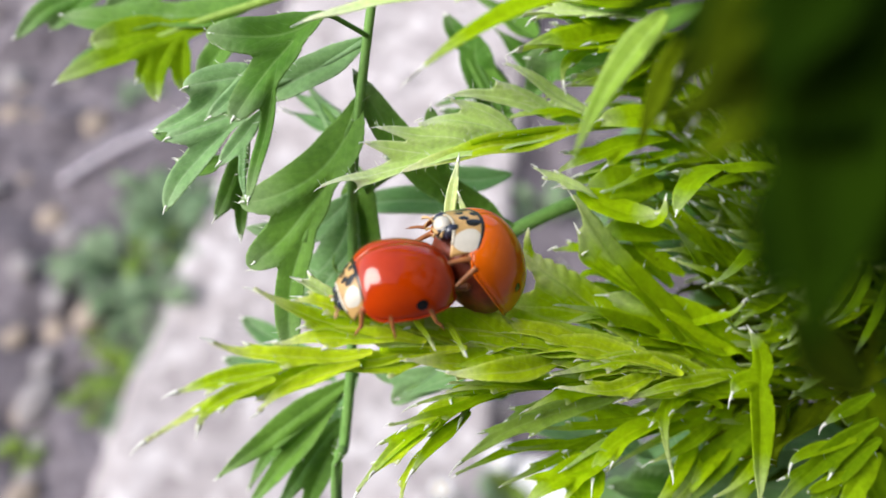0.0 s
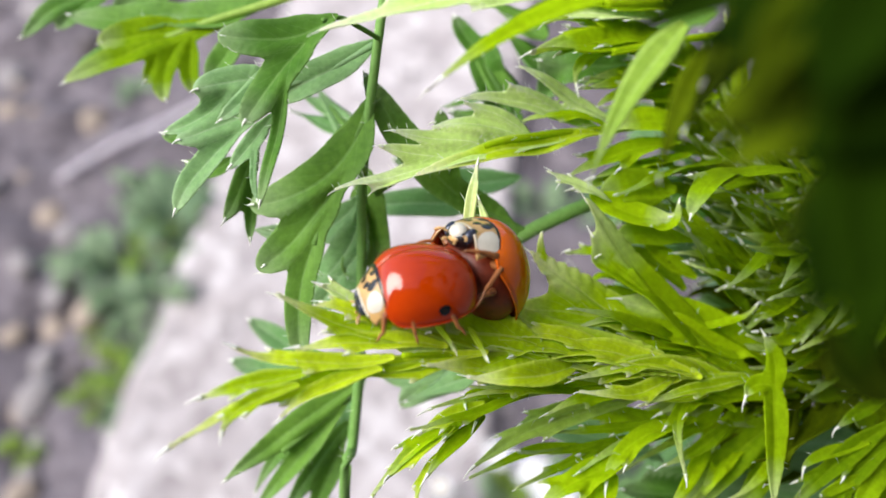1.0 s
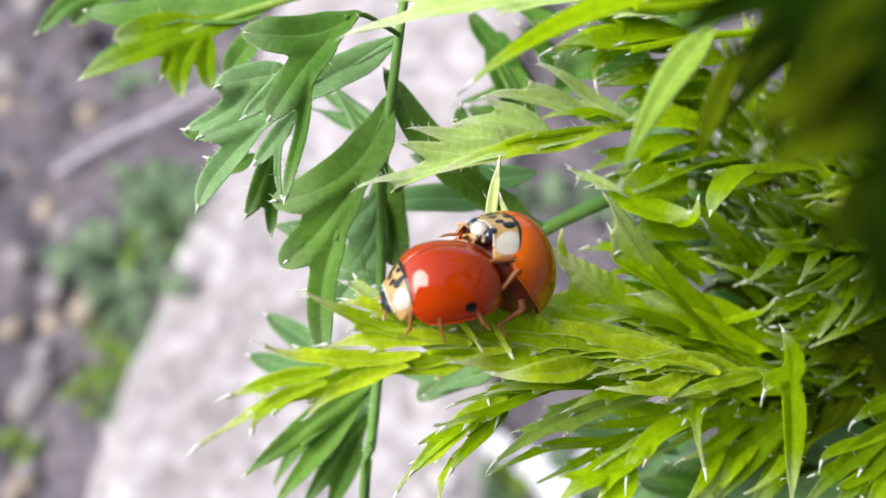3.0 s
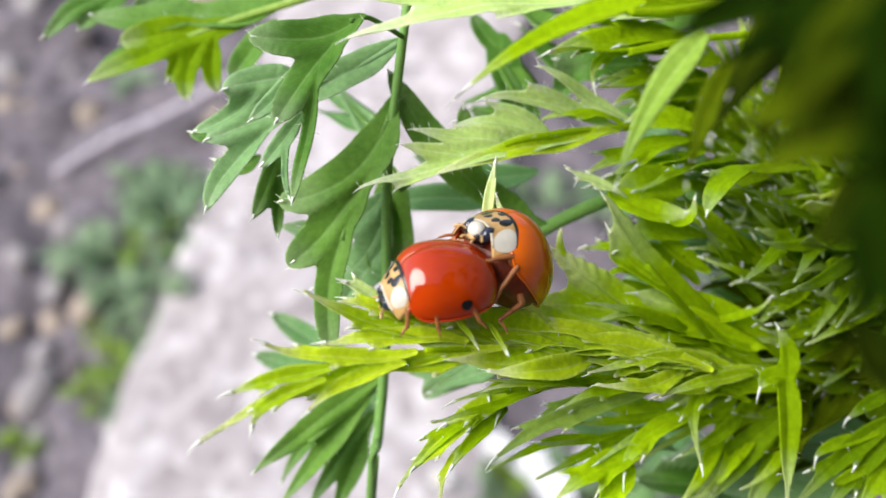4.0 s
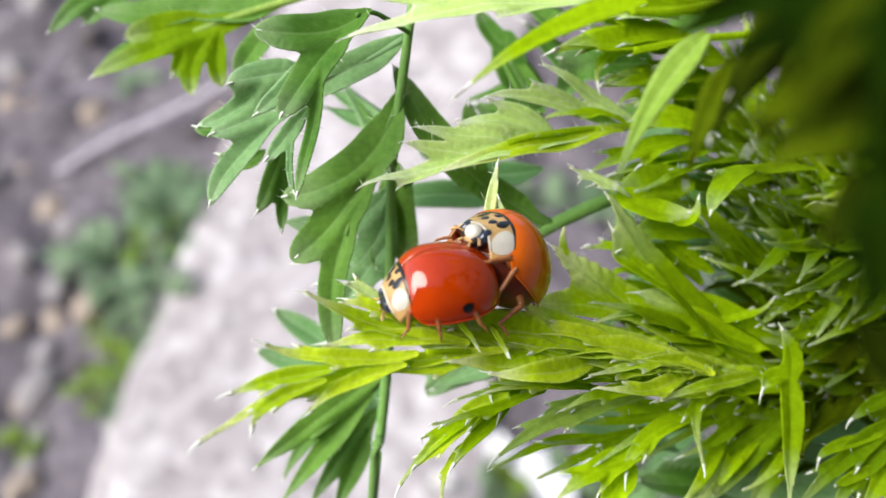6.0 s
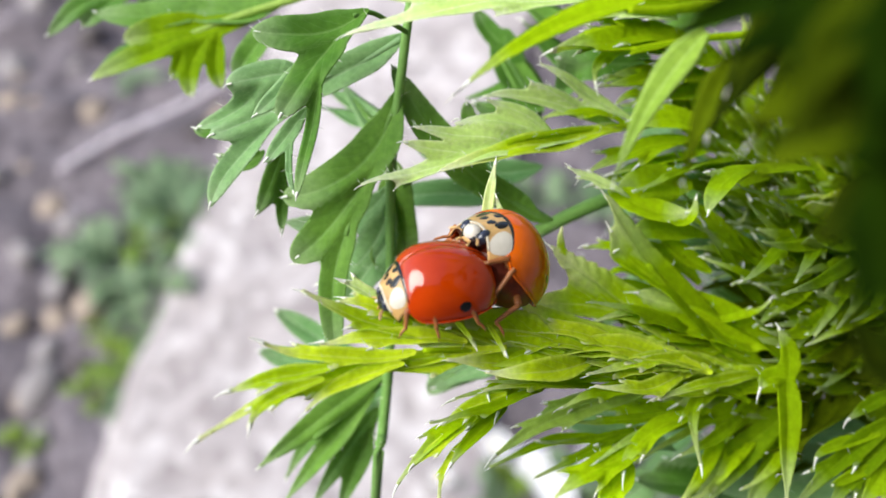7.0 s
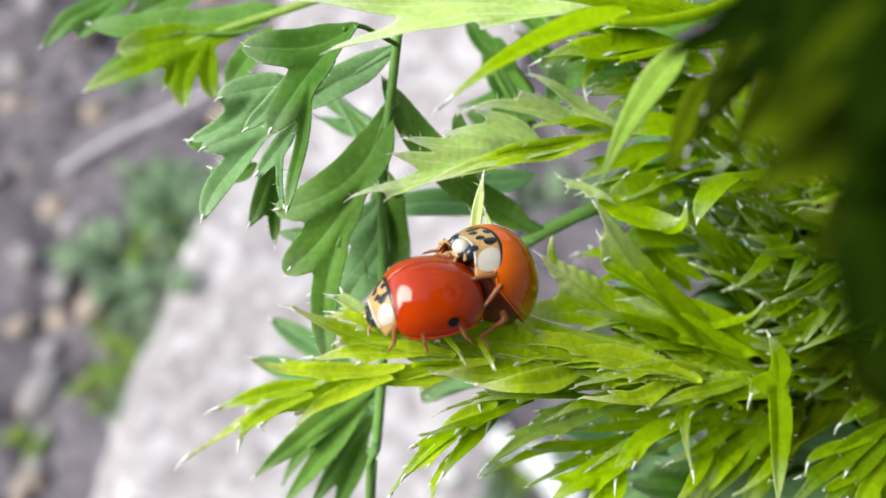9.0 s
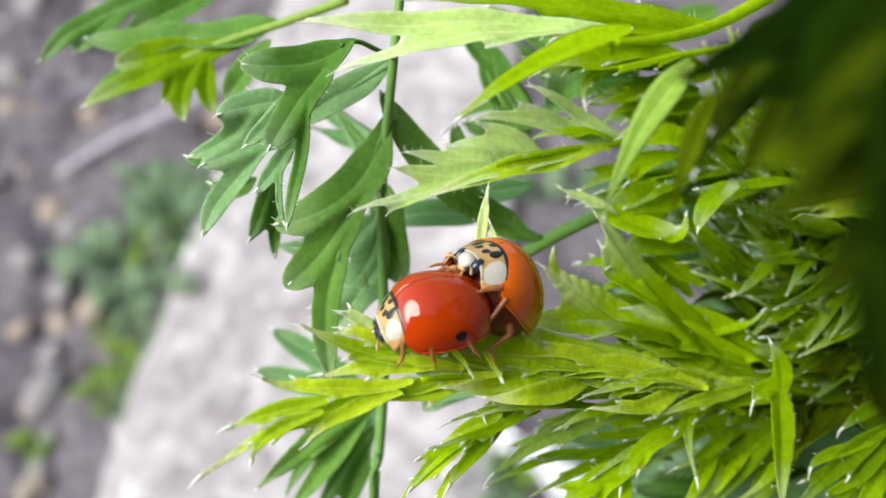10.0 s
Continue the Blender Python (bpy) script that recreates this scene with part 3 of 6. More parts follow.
weed(-0.1309, 0.2309, 15.7, 14, WEED, 27, 'low grey-green weed with small toothed leaves')
weed(-0.1179, 0.2404, 15.8, 14, WEED, 28, 'low grey-green weed with small toothed leaves')
weed(-0.1462, 0.2039, 12.3, 10, WEEDY, 29, 'low yellow-green weed with small toothed leaves')
weed(-0.1639, 0.2538, 13.4, 10, WEED, 30, 'low grey-green weed with small toothed leaves')
weed(0.0143, 0.1444, 11.7, 12, WEEDY, 31, 'low yellow-green weed with small toothed leaves')
weed(0.0106, 0.1267, 14.0, 12, WEED, 32, 'low grey-green weed with small toothed leaves')
weed(0.0221, 0.1310, 15.3, 12, WEEDY, 33, 'low yellow-green weed with small toothed leaves')
weed(0.0174, 0.1193, 15.1, 12, WEED, 34, 'low grey-green weed with small toothed leaves')
weed(0.0604, 0.1244, 18.0, 12, WEEDY, 35, 'low yellow-green weed with small toothed leaves')


def build_twig(a, b, r):
    a, b = Vector((*a, soil_height(*a) + 0.006)), Vector((*b, soil_height(*b) + 0.012))
    bm = bmesh.new()
    d = b - a
    tube(bm, [a, a + d * 0.3 + Vector((0, 0.002, 0.001)), a + d * 0.65 + Vector((0.001, -0.001, 0.0005)), b], r * 0.8, r, 10, 0, 0.05)
    tube(bm, [a + d * 0.55, a + d * 0.6 + Vector((-0.004, -0.008, 0.002)), a + d * 0.62 + Vector((-0.007, -0.016, 0.002))], r * 0.5, r * 0.25, 6)
    return tagged(part("twig", bm, TWIG), "dry greyish bare twig lying on the soil", "twig")


TWIG = plain_material("dry_wood", (0.602, 0.5504, 0.6192), 0.8, 500, 0.3, dist=0.0004)
build_twig((-0.1890, 0.2954), (-0.1066, 0.3522), 0.0025)


def white_flower(x, y, r, seed):
    """A small five-petalled white flower on a short stalk."""
    ob = tagged(new("flower"), "small white five-petalled flower low over the soil", "flower", group="white flowers")
    ob.empty_display_size = 0.005
    ob.matrix_basis = pose(x, y, soil_height(x, y), 0, 0, seed * 50)
    ORIGIN[ob] = Vector()
    stem(ob, [(0, 0, -2), (0.5, 0, 8), (0, 0, 16)], 1.0, 0.8, mat=WEED)
    for k in range(5):
        an = k * math.tau / 5
        out_way = Vector((math.cos(an), math.sin(an), 0))
        lobe(ob, out_way * 0.4 + Vector((0, 0, 16)), out_way * r * 0.5 + Vector((0, 0, 16.6)), out_way * r + Vector((0, 0, 16.8)), r * 0.85, mat=PETAL, wide_at=0.62, neck=0.3, face=(0, 0, 1), tip=1.0, fold=0.12, name="petal")
    bm = bmesh.new()
    bmesh.ops.create_uvsphere(bm, u_segments=10, v_segments=6, radius=0.0011)
    part("flower_centre", bm, POLLEN, ob, "yellow flower centre", at=(0, 0, 0.0168))


PETAL = plain_material("petal", (0.86, 0.86, 0.88), 0.5, 700, 0.05, dist=0.00005)
POLLEN = plain_material("pollen", (0.7, 0.5, 0.08), 0.8, 2000, 0.3)
white_flower(0.0202, 0.1449, 7.2, 0)
white_flower(0.0330, 0.1360, 8.0, 1)
white_flower(0.0400, 0.1244, 9.1, 2)
white_flower(0.0535, 0.1376, 5.1, 3)
white_flower(-0.0007, 0.1271, 4.5, 4)

# ---- the herbs ----
shade_herb = tagged(holder('herb', (-8.1, 60.9, -18.2)), 'dark green ferny herb with a hairy stem and hanging leaves', 'herb')
stem(shade_herb, [(-3.9, 49.3, 16.6), (-4.7, 50.2, 10.9), (-5.5, 52.1, 4.9), (-5.7, 54.1, -1.5), (-5.9, 55.0, -7.5), (-6.4, 55.9, -12.5), (-7.0, 56.9, -17.8), (-13.1, 118.4, -65.3)], 0.50, 0.72, hairs=60)
f = stem(shade_herb, [(-4.46, 49.51, 12.65), (-5.45, 48.01, 12.92), (-6.34, 47.01, 13.13), (-7.22, 46.21, 12.76)], 0.28, 0.25, mat=GREEN, name='frond')
blade(f, [
    rib((-6.46, 46.41, 13.07), (-9.32, 45.71, 11.63), (-12.34, 45.01, 11.59), 2.18),
    rib((-7.22, 46.21, 12.60), (-9.27, 45.41, 9.79), (-11.04, 44.61, 7.00), 1.87),
    rib((-8.84, 45.61, 9.83), (-9.50, 45.01, 6.07), (-10.15, 44.41, 2.75), 0.75)], GREEN, power=2.8, drop=0.55, neck=0.9, wide_at=0.5, hook=0.22, hairs=34, cup=0.22, soft=0.32, lean_most=0.15, face=(0, -0.97, 0.25))
blade(f, [
    rib((-9.44, 46.61, 10.81), (-11.07, 46.11, 8.67), (-12.60, 45.61, 7.19), 1.04),
    rib((-9.75, 46.21, 7.77), (-11.01, 45.81, 6.00), (-11.97, 45.41, 4.75), 0.97),
    rib((-10.58, 46.01, 6.96), (-10.73, 45.51, 4.59), (-10.37, 45.01, 2.87), 0.39)], BLUISH, power=2.4, drop=0.7, neck=0.95, wide_at=0.45, hook=0.3, hairs=14, soft=0.32, lean_most=0.15, face=(0, -0.97, 0.25))
f = stem(shade_herb, [(-4.73, 50.51, 12.48), (-7.25, 50.31, 10.96), (-9.91, 50.01, 9.87), (-11.85, 49.61, 9.11)], 0.45, 0.30, mat=BLUISH, name='frond')
blade(f, [
    rib((-4.49, 50.51, 12.82), (-7.91, 50.16, 10.48), (-11.89, 49.81, 8.98), 1.86),
    rib((-10.42, 50.01, 10.43), (-12.80, 49.31, 9.95), (-14.75, 48.61, 9.41), 1.90),
    rib((-10.58, 50.01, 9.02), (-13.47, 49.41, 7.57), (-15.83, 48.81, 6.52), 1.90),
    rib((-12.22, 49.81, 7.30), (-14.58, 49.21, 4.89), (-15.87, 48.61, 2.47), 1.50),
    rib((-12.93, 50.01, 9.34), (-14.88, 49.76, 7.78), (-16.75, 49.51, 7.09), 1.12)], BLUISH, power=2.4, drop=0.7, neck=0.95, wide_at=0.45, hook=0.3, hairs=22, cup=0.25, soft=0.32, lean_most=0.15, face=(0, -0.97, 0.25))
blade(f, [
    rib((-11.77, 51.51, 7.02), (-12.65, 51.26, 4.39), (-13.65, 51.01, 2.03), 1.23),
    rib((-12.09, 52.01, 4.80), (-12.26, 52.01, 2.70), (-12.32, 52.01, 0.88), 0.76),
    rib((-13.32, 52.01, 5.84), (-14.71, 52.01, 5.13), (-16.29, 52.01, 5.65), 1.17),
    rib((-15.07, 52.01, 7.75), (-16.47, 52.01, 7.15), (-17.69, 52.01, 7.35), 1.04)], GREEN, power=2.4, drop=0.7, neck=0.95, wide_at=0.45, hook=0.3, hairs=10, soft=0.32, lean_most=0.15, face=(0, -0.97, 0.25))
f = stem(shade_herb, [(-4.84, 51.21, 9.27), (-6.19, 51.01, 6.14), (-7.24, 50.61, 3.70), (-8.14, 50.21, 0.62)], 0.55, 0.40, mat=GREEN, name='frond')
blade(f, [
    rib((-5.08, 51.21, 9.44), (-7.23, 50.41, 4.87), (-11.76, 49.61, 2.94), 2.81),
    rib((-6.31, 50.81, 4.74), (-8.86, 50.01, 1.46), (-10.98, 49.21, -0.66), 2.39),
    rib((-7.22, 50.41, 2.67), (-8.75, 49.71, -1.40), (-8.64, 49.01, -6.28), 1.65)], GREEN, power=2.8, drop=0.55, neck=0.9, wide_at=0.5, hook=0.22, hairs=36, cup=0.2, blend=0.1, soft=0.32, lean_most=0.15, face=(0, -0.97, 0.25))
blade(f, [
    rib((-5.72, 54.01, 3.92), (-8.30, 54.51, 1.55), (-12.61, 55.01, 1.53), 1.88),
    rib((-5.71, 54.01, 3.19), (-7.19, 54.51, -0.47), (-10.55, 55.01, -2.53), 2.17),
    rib((-5.36, 54.51, 0.65), (-7.20, 54.76, -1.58), (-8.70, 55.01, -3.82), 2.18),
    rib((-5.37, 55.01, -1.95), (-8.36, 55.26, -1.23), (-11.38, 55.51, -0.13), 1.83)], BLUISH, power=2.4, drop=0.7, neck=0.95, wide_at=0.45, hook=0.3, hairs=4, soft=0.32, lean_most=0.15, face=(0, -0.97, 0.25))
f = stem(shade_herb, [(-4.89, 53.21, 3.88), (-1.74, 53.41, 5.53), (1.22, 54.21, 3.43), (4.82, 55.01, 1.46)], 0.50, 0.60, mat=GREEN, name='frond')
blade(f, [
    rib((2.09, 53.61, 2.68), (-2.11, 52.41, 6.14), (-5.37, 51.21, 10.92), 2.23),
    rib((0.43, 53.41, 4.64), (-0.47, 53.01, 7.29), (-0.78, 52.61, 8.97), 1.13),
    rib((4.21, 54.61, 1.52), (1.21, 54.01, 3.24), (-2.09, 53.41, 4.99), 1.94)], GREEN, power=2.4, drop=0.7, neck=0.95, wide_at=0.45, hook=0.3, hairs=14, cup=0.2, soft=0.32, lean_most=0.15, face=(0, -0.97, 0.25))
blade(f, [
    rib((-5.37, 54.21, 5.39), (-5.29, 54.51, 2.12), (-4.55, 54.81, -0.90), 2.39),
    rib((-5.73, 54.41, 1.38), (-6.38, 54.51, -0.09), (-6.64, 54.61, -1.20), 1.09)], GREEN, power=2.8, drop=0.55, neck=0.9, wide_at=0.5, hook=0.22, hairs=8, soft=0.32, lean_most=0.15, face=(0, -0.97, 0.25))
blade(f, [
    rib((2.47, 58.01, 3.44), (-2.03, 57.71, 3.48), (-6.28, 57.41, 3.28), 2.15),
    rib((4.74, 59.01, 5.49), (0.74, 58.71, 5.05), (-4.00, 58.41, 6.56), 2.03)], BLUISH, power=2.4, drop=0.7, neck=0.95, wide_at=0.45, hook=0.3, soft=0.32, lean_most=0.15, face=(0, -0.97, 0.25))
blade(f, [
    rib((2.37, 60.01, 15.23), (2.63, 60.51, 12.51), (4.96, 61.01, 9.15), 2.41),
    rib((2.58, 60.01, 14.03), (1.16, 60.01, 15.22), (0.14, 60.01, 16.82), 1.43),
    rib((3.60, 60.01, 11.62), (2.02, 60.26, 9.63), (0.00, 60.51, 10.26), 1.60)], GREEN, power=2.4, drop=0.7, neck=0.95, wide_at=0.45, hook=0.3, soft=0.32, lean_most=0.15, face=(0, -0.97, 0.25))
f = stem(shade_herb, [(-5.81, 57.01, -7.81), (-6.96, 57.01, -9.75), (-9.21, 56.61, -11.60), (-11.02, 56.01, -13.00)], 0.55, 0.35, mat=GREEN, name='frond')
blade(f, [
    rib((-5.62, 57.01, -8.20), (-10.65, 56.01, -11.67), (-14.51, 55.01, -14.64), 1.86),
    rib((-6.96, 57.01, -10.13), (-10.33, 56.51, -13.88), (-12.97, 56.01, -17.18), 1.50)], GREEN, power=1.5, drop=0.95, neck=0.8, wide_at=0.4, hook=0.3, hairs=14, soft=0.32, lean_most=0.15, face=(0, -0.97, 0.25))
blade(f, [
    rib((-6.63, 58.01, -11.10), (-8.94, 57.81, -14.20), (-11.43, 57.61, -18.06), 1.77),
    rib((-7.24, 58.41, -12.76), (-8.39, 58.21, -15.48), (-9.73, 58.01, -18.77), 1.62),
    rib((-7.90, 59.01, -10.50), (-11.14, 59.51, -13.02), (-13.61, 60.01, -16.80), 1.58)], GREEN, power=1.5, drop=0.95, neck=0.8, wide_at=0.4, hook=0.3, hairs=8, soft=0.32, lean_most=0.15, face=(0, -0.97, 0.25))
blade(f, [
    rib((-7.74, 62.01, -9.38), (-11.55, 62.31, -6.92), (-14.76, 62.61, -4.87), 1.90),
    rib((-9.41, 62.01, -9.60), (-12.80, 62.31, -8.82), (-16.01, 62.61, -7.91), 1.82),
    rib((-5.97, 60.01, -8.65), (-8.00, 60.26, -11.55), (-10.25, 60.51, -13.65), 1.60)], BLUISH, power=2.4, drop=0.7, neck=0.95, wide_at=0.45, hook=0.3, soft=0.32, lean_most=0.15, face=(0, -0.97, 0.25))
blade(f, [
    rib((1.19, 58.01, -8.51), (-1.55, 58.21, -8.95), (-3.23, 58.41, -10.37), 2.01),
    rib((0.43, 58.61, -8.01), (-2.73, 58.81, -8.65), (-4.73, 59.01, -8.09), 1.17)], BLUISH, power=2.4, drop=0.7, neck=0.95, wide_at=0.45, hook=0.3, soft=0.32, lean_most=0.15, face=(0, -0.97, 0.25))
f = stem(shade_herb, [(-7.69, 55.01, 17.63), (-12.45, 57.01, 16.67), (-16.63, 58.61, 15.91), (-19.99, 59.41, 14.90)], 0.60, 0.40, mat=MID, name='frond')
blade(f, [
    rib((-14.63, 58.41, 16.07), (-21.52, 59.21, 14.25), (-27.25, 60.01, 11.86), 1.97),
    rib((-17.51, 59.01, 15.22), (-21.61, 59.51, 15.11), (-24.77, 60.01, 14.68), 2.29),
    rib((-18.30, 59.01, 14.82), (-19.93, 59.21, 12.68), (-19.90, 59.41, 10.61), 1.73),
    rib((-17.91, 59.01, 15.02), (-18.15, 59.21, 12.69), (-17.80, 59.41, 11.14), 1.42),
    rib((-20.33, 59.21, 13.86), (-20.85, 59.36, 12.70), (-21.41, 59.51, 11.93), 1.02)], HERB, power=2.4, drop=0.7, neck=0.95, wide_at=0.45, hook=0.3, hairs=4, soft=0.32, lean_most=0.15, face=(0, -0.97, 0.25))
blade(f, [
    rib((-12.61, 58.01, 16.95), (-16.73, 59.01, 16.41), (-20.97, 60.01, 16.64), 2.35),
    rib((-17.52, 59.01, 17.19), (-22.57, 60.01, 16.43), (-27.38, 61.01, 16.93), 2.23),
    rib((-21.92, 60.51, 13.94), (-24.43, 60.76, 13.77), (-27.16, 61.01, 12.46), 1.77),
    rib((-13.21, 57.01, 15.52), (-15.21, 57.51, 13.33), (-16.48, 58.01, 11.88), 1.91)], GREEN, power=2.4, drop=0.7, neck=0.95, wide_at=0.45, hook=0.3, hairs=2, soft=0.32, lean_most=0.15, face=(0, -0.97, 0.25))
blade(f, [
    rib((-21.02, 61.51, 20.32), (-27.36, 62.01, 18.36), (-31.51, 62.51, 15.63), 1.65),
    rib((-23.89, 61.51, 19.89), (-26.53, 62.01, 17.95), (-28.80, 62.51, 16.32), 1.89),
    rib((-17.21, 61.01, 20.60), (-21.01, 61.51, 19.09), (-24.47, 62.01, 17.56), 2.45)], GREEN, power=2.4, drop=0.7, neck=0.95, wide_at=0.45, hook=0.3, soft=0.32, lean_most=0.15, face=(0, -0.97, 0.25))
f = stem(shade_herb, [(-6.4, 59.2, 7.9), (-8.0, 60.2, 9.6), (-9.3, 61.3, 11.4), (-9.7, 61.3, 12.3)], 0.40, 0.25, mat=GREEN, name='frond')
lobe(f, (-5.9, 59.2, 7.1), (-8.0, 60.2, 9.7), (-10.2, 61.3, 12.5), 2.19, mat=BLUISH)
lobe(f, (-7.6, 60.2, 9.6), (-9.6, 60.8, 10.7), (-11.7, 61.3, 11.9), 1.39, mat=BLUISH)
lobe(f, (-7.2, 60.2, 8.4), (-9.5, 60.7, 9.4), (-11.8, 61.3, 10.4), 1.39, mat=BLUISH)
f = stem(shade_herb, [(4.1, 59.1, 9.9), (2.6, 60.2, 12.9), (1.4, 61.2, 15.5), (1.0, 61.2, 16.4)], 0.40, 0.25, mat=GREEN, name='frond')
lobe(f, (4.5, 59.1, 9.9), (2.5, 60.2, 13.4), (0.4, 61.2, 17.0), 2.43, mat=GREEN)
lobe(f, (3.8, 60.1, 11.7), (1.6, 60.6, 11.1), (-0.6, 61.2, 10.6), 1.63, mat=GREEN)
lobe(f, (6.6, 60.1, 15.3), (4.3, 60.7, 17.0), (1.8, 61.2, 18.8), 2.45, mat=GREEN)
lobe(f, (7.6, 61.1, 12.2), (5.5, 61.1, 14.3), (3.5, 61.2, 16.4), 2.47, mat=GREEN)
lobe(f, (4.9, 59.1, 9.5), (2.3, 59.1, 9.7), (-0.3, 59.2, 9.9), 1.59, mat=GREEN)
f = stem(shade_herb, [(1.4, 55.9, -7.6), (-0.4, 56.9, -8.5), (-1.6, 56.9, -8.9), (-2.3, 56.9, -9.3)], 0.38, 0.23, mat=GREEN, name='frond')
lobe(f, (1.8, 55.9, -7.6), (-0.6, 56.4, -8.7), (-3.1, 56.9, -9.8), 1.91, mat=BLUISH)
lobe(f, (4.6, 56.9, -9.3), (3.1, 56.9, -8.7), (1.5, 56.9, -8.1), 1.93, mat=GREEN)
sunlit_herb = tagged(holder('herb', (28.7, 58.6, -11.3)), 'yellow-green feathery herb with crowded toothed leaf tips', 'herb')
stem(sunlit_herb, [(26.4, 58.7, -8.9), (32.3, 60.6, -12.5), (40.5, 68.4, -21.6), (63.4, 117.7, -61.4)], 2.39, 5.58, mat=YOUNG)
stem(sunlit_herb, [(19.2, 58.9, 5.5), (13.1, 56.9, 4.2), (9.0, 56.0, 3.2), (4.4, 55.0, 1.1), (2.1, 55.0, -0.4)], 0.96, 0.82, hairs=30)
perch = stem(sunlit_herb, [(24.1, 55.7, -9.5), (19.79, 53.60, -8.22), (9.79, 50.00, -7.30), (1.26, 45.50, -5.67), (-3.04, 42.50, -5.18)], 0.42, 0.28, mat=YOUNG, hairs=20, name='frond')
blade(perch, [rib((1.21, 44.63, -5.32), (-7.80, 41.63, -6.56), (-13.63, 38.63, -8.99), 0.95, 1)], LEMON, hook=0.9, tip_r=0.12, power=1.5, drop=0.95, wide_at=0.3, neck=0.9, root=0.4, blend=0.08, hairs=4, cup=0.6)
blade(perch, [rib((-7.46, 41.10, -5.78), (-10.37, 40.30, -6.34), (-12.42, 39.50, -6.81), 0.92, 1)], LEMON, hook=0.9, tip_r=0.12, power=1.5, drop=0.95, wide_at=0.3, neck=0.9, root=0.4, blend=0.08, hairs=4, cup=0.6)
blade(perch, [rib((-7.95, 40.54, -6.38), (-10.43, 39.84, -7.29), (-11.22, 39.14, -8.43), 0.68, 2)], LEMON, hook=0.9, tip_r=0.12, power=1.5, drop=0.95, wide_at=0.3, neck=0.9, root=0.4, blend=0.08, hairs=4, cup=0.6)
blade(perch, [rib((-4.16, 42.32, -5.88), (-6.95, 41.52, -6.83), (-8.72, 40.72, -7.93), 0.95)], LEMON, hook=0.9, tip_r=0.12, power=1.5, drop=0.95, wide_at=0.3, neck=0.9, root=0.4, blend=0.08, hairs=4, cup=0.6)
blade(perch, [rib((-3.59, 42.71, -5.36), (-7.78, 41.41, -5.46), (-10.93, 40.11, -4.45), 0.99, 2)], LEMON, hook=0.9, tip_r=0.12, power=1.5, drop=0.95, wide_at=0.3, neck=0.9, root=0.4, blend=0.08, hairs=4, cup=0.6)
blade(perch, [rib((-0.93, 44.03, -4.89), (-5.05, 42.83, -4.59), (-8.23, 41.63, -4.70), 1.08, 1)], LEMON, hook=0.9, tip_r=0.12, power=1.5, drop=0.95, wide_at=0.3, neck=0.9, root=0.4, blend=0.08, hairs=4, cup=0.65)
blade(perch, [rib((-1.83, 44.07, -4.59), (-5.91, 42.77, -3.71), (-9.04, 41.47, -2.20), 1.22, 1)], LEMON, hook=0.9, tip_r=0.12, power=1.5, drop=0.95, wide_at=0.3, neck=0.9, root=0.4, blend=0.08, hairs=4, cup=0.65)
blade(perch, [rib((-3.62, 43.78, -4.26), (-5.64, 43.08, -3.07), (-7.55, 42.38, -2.75), 0.79, 2)], LEMON, hook=0.9, tip_r=0.12, power=1.5, drop=0.95, wide_at=0.3, neck=0.9, root=0.4, blend=0.08, hairs=4, cup=0.65)
blade(perch, [rib((-4.24, 44.63, -3.90), (-6.16, 44.13, -2.35), (-7.39, 43.63, -1.70), 0.91, 2)], PALE, hook=0.9, tip_r=0.12, power=1.5, drop=0.95, wide_at=0.3, neck=0.9, root=0.4, blend=0.08, hairs=6)
blade(perch, [
    rib((4.86, 46.63, -6.32), (0.64, 45.13, -5.08), (-3.46, 43.63, -4.89), 2.52),
    rib((4.55, 46.63, -5.27), (1.27, 45.33, -4.28), (-1.83, 44.03, -4.23), 1.93),
    rib((3.21, 46.03, -6.07), (0.02, 44.93, -5.91), (-2.72, 43.83, -5.51), 1.19)], LEMON, power=2.4, drop=0.7, neck=0.95, wide_at=0.45, hook=0.3, hairs=10, cup=0.6)
blade(perch, [
    rib((13.76, 50.63, -7.26), (7.47, 48.53, -5.61), (1.52, 46.43, -3.61), 2.45),
    rib((10.35, 49.43, -6.57), (5.44, 48.23, -4.75), (2.37, 47.03, -3.19), 1.60),
    rib((8.91, 49.03, -6.51), (4.65, 47.33, -5.62), (0.68, 45.63, -4.77), 1.57)], LEMON, power=2.2, drop=0.85, wide_at=0.5, neck=0.9, root=0.35, hook=0.8, tip_r=0.09, blend=0.06, cell=0.17, hairs=6, cup=0.45)
blade(perch, [rib((14.04, 50.43, -7.57), (7.35, 47.93, -5.63), (2.76, 45.43, -6.66), 1.42, 2)], LEMON, hook=0.9, tip_r=0.12, power=1.5, drop=0.95, wide_at=0.3, neck=0.9, root=0.4, blend=0.08, hairs=5, cup=0.65)
blade(perch, [rib((6.62, 47.53, -5.97), (3.22, 46.13, -5.21), (0.61, 44.73, -5.34), 1.05, 1)], LEMON, hook=0.9, tip_r=0.12, power=1.5, drop=0.95, wide_at=0.3, neck=0.9, root=0.4, blend=0.08, hairs=5, cup=0.65)
blade(perch, [
    rib((0.20, 44.03, -3.84), (0.71, 43.63, -4.54), (1.21, 43.23, -5.49), 0.38)], LEMON, hook=0.7, tip_r=0.1, wide_at=0.4, hairs=0)
blade(perch, [
    rib((-1.48, 43.63, -3.71), (-0.97, 43.13, -4.25), (-0.41, 42.63, -5.06), 0.34)], LEMON, hook=0.6, tip_r=0.09, wide_at=0.4, hairs=0)
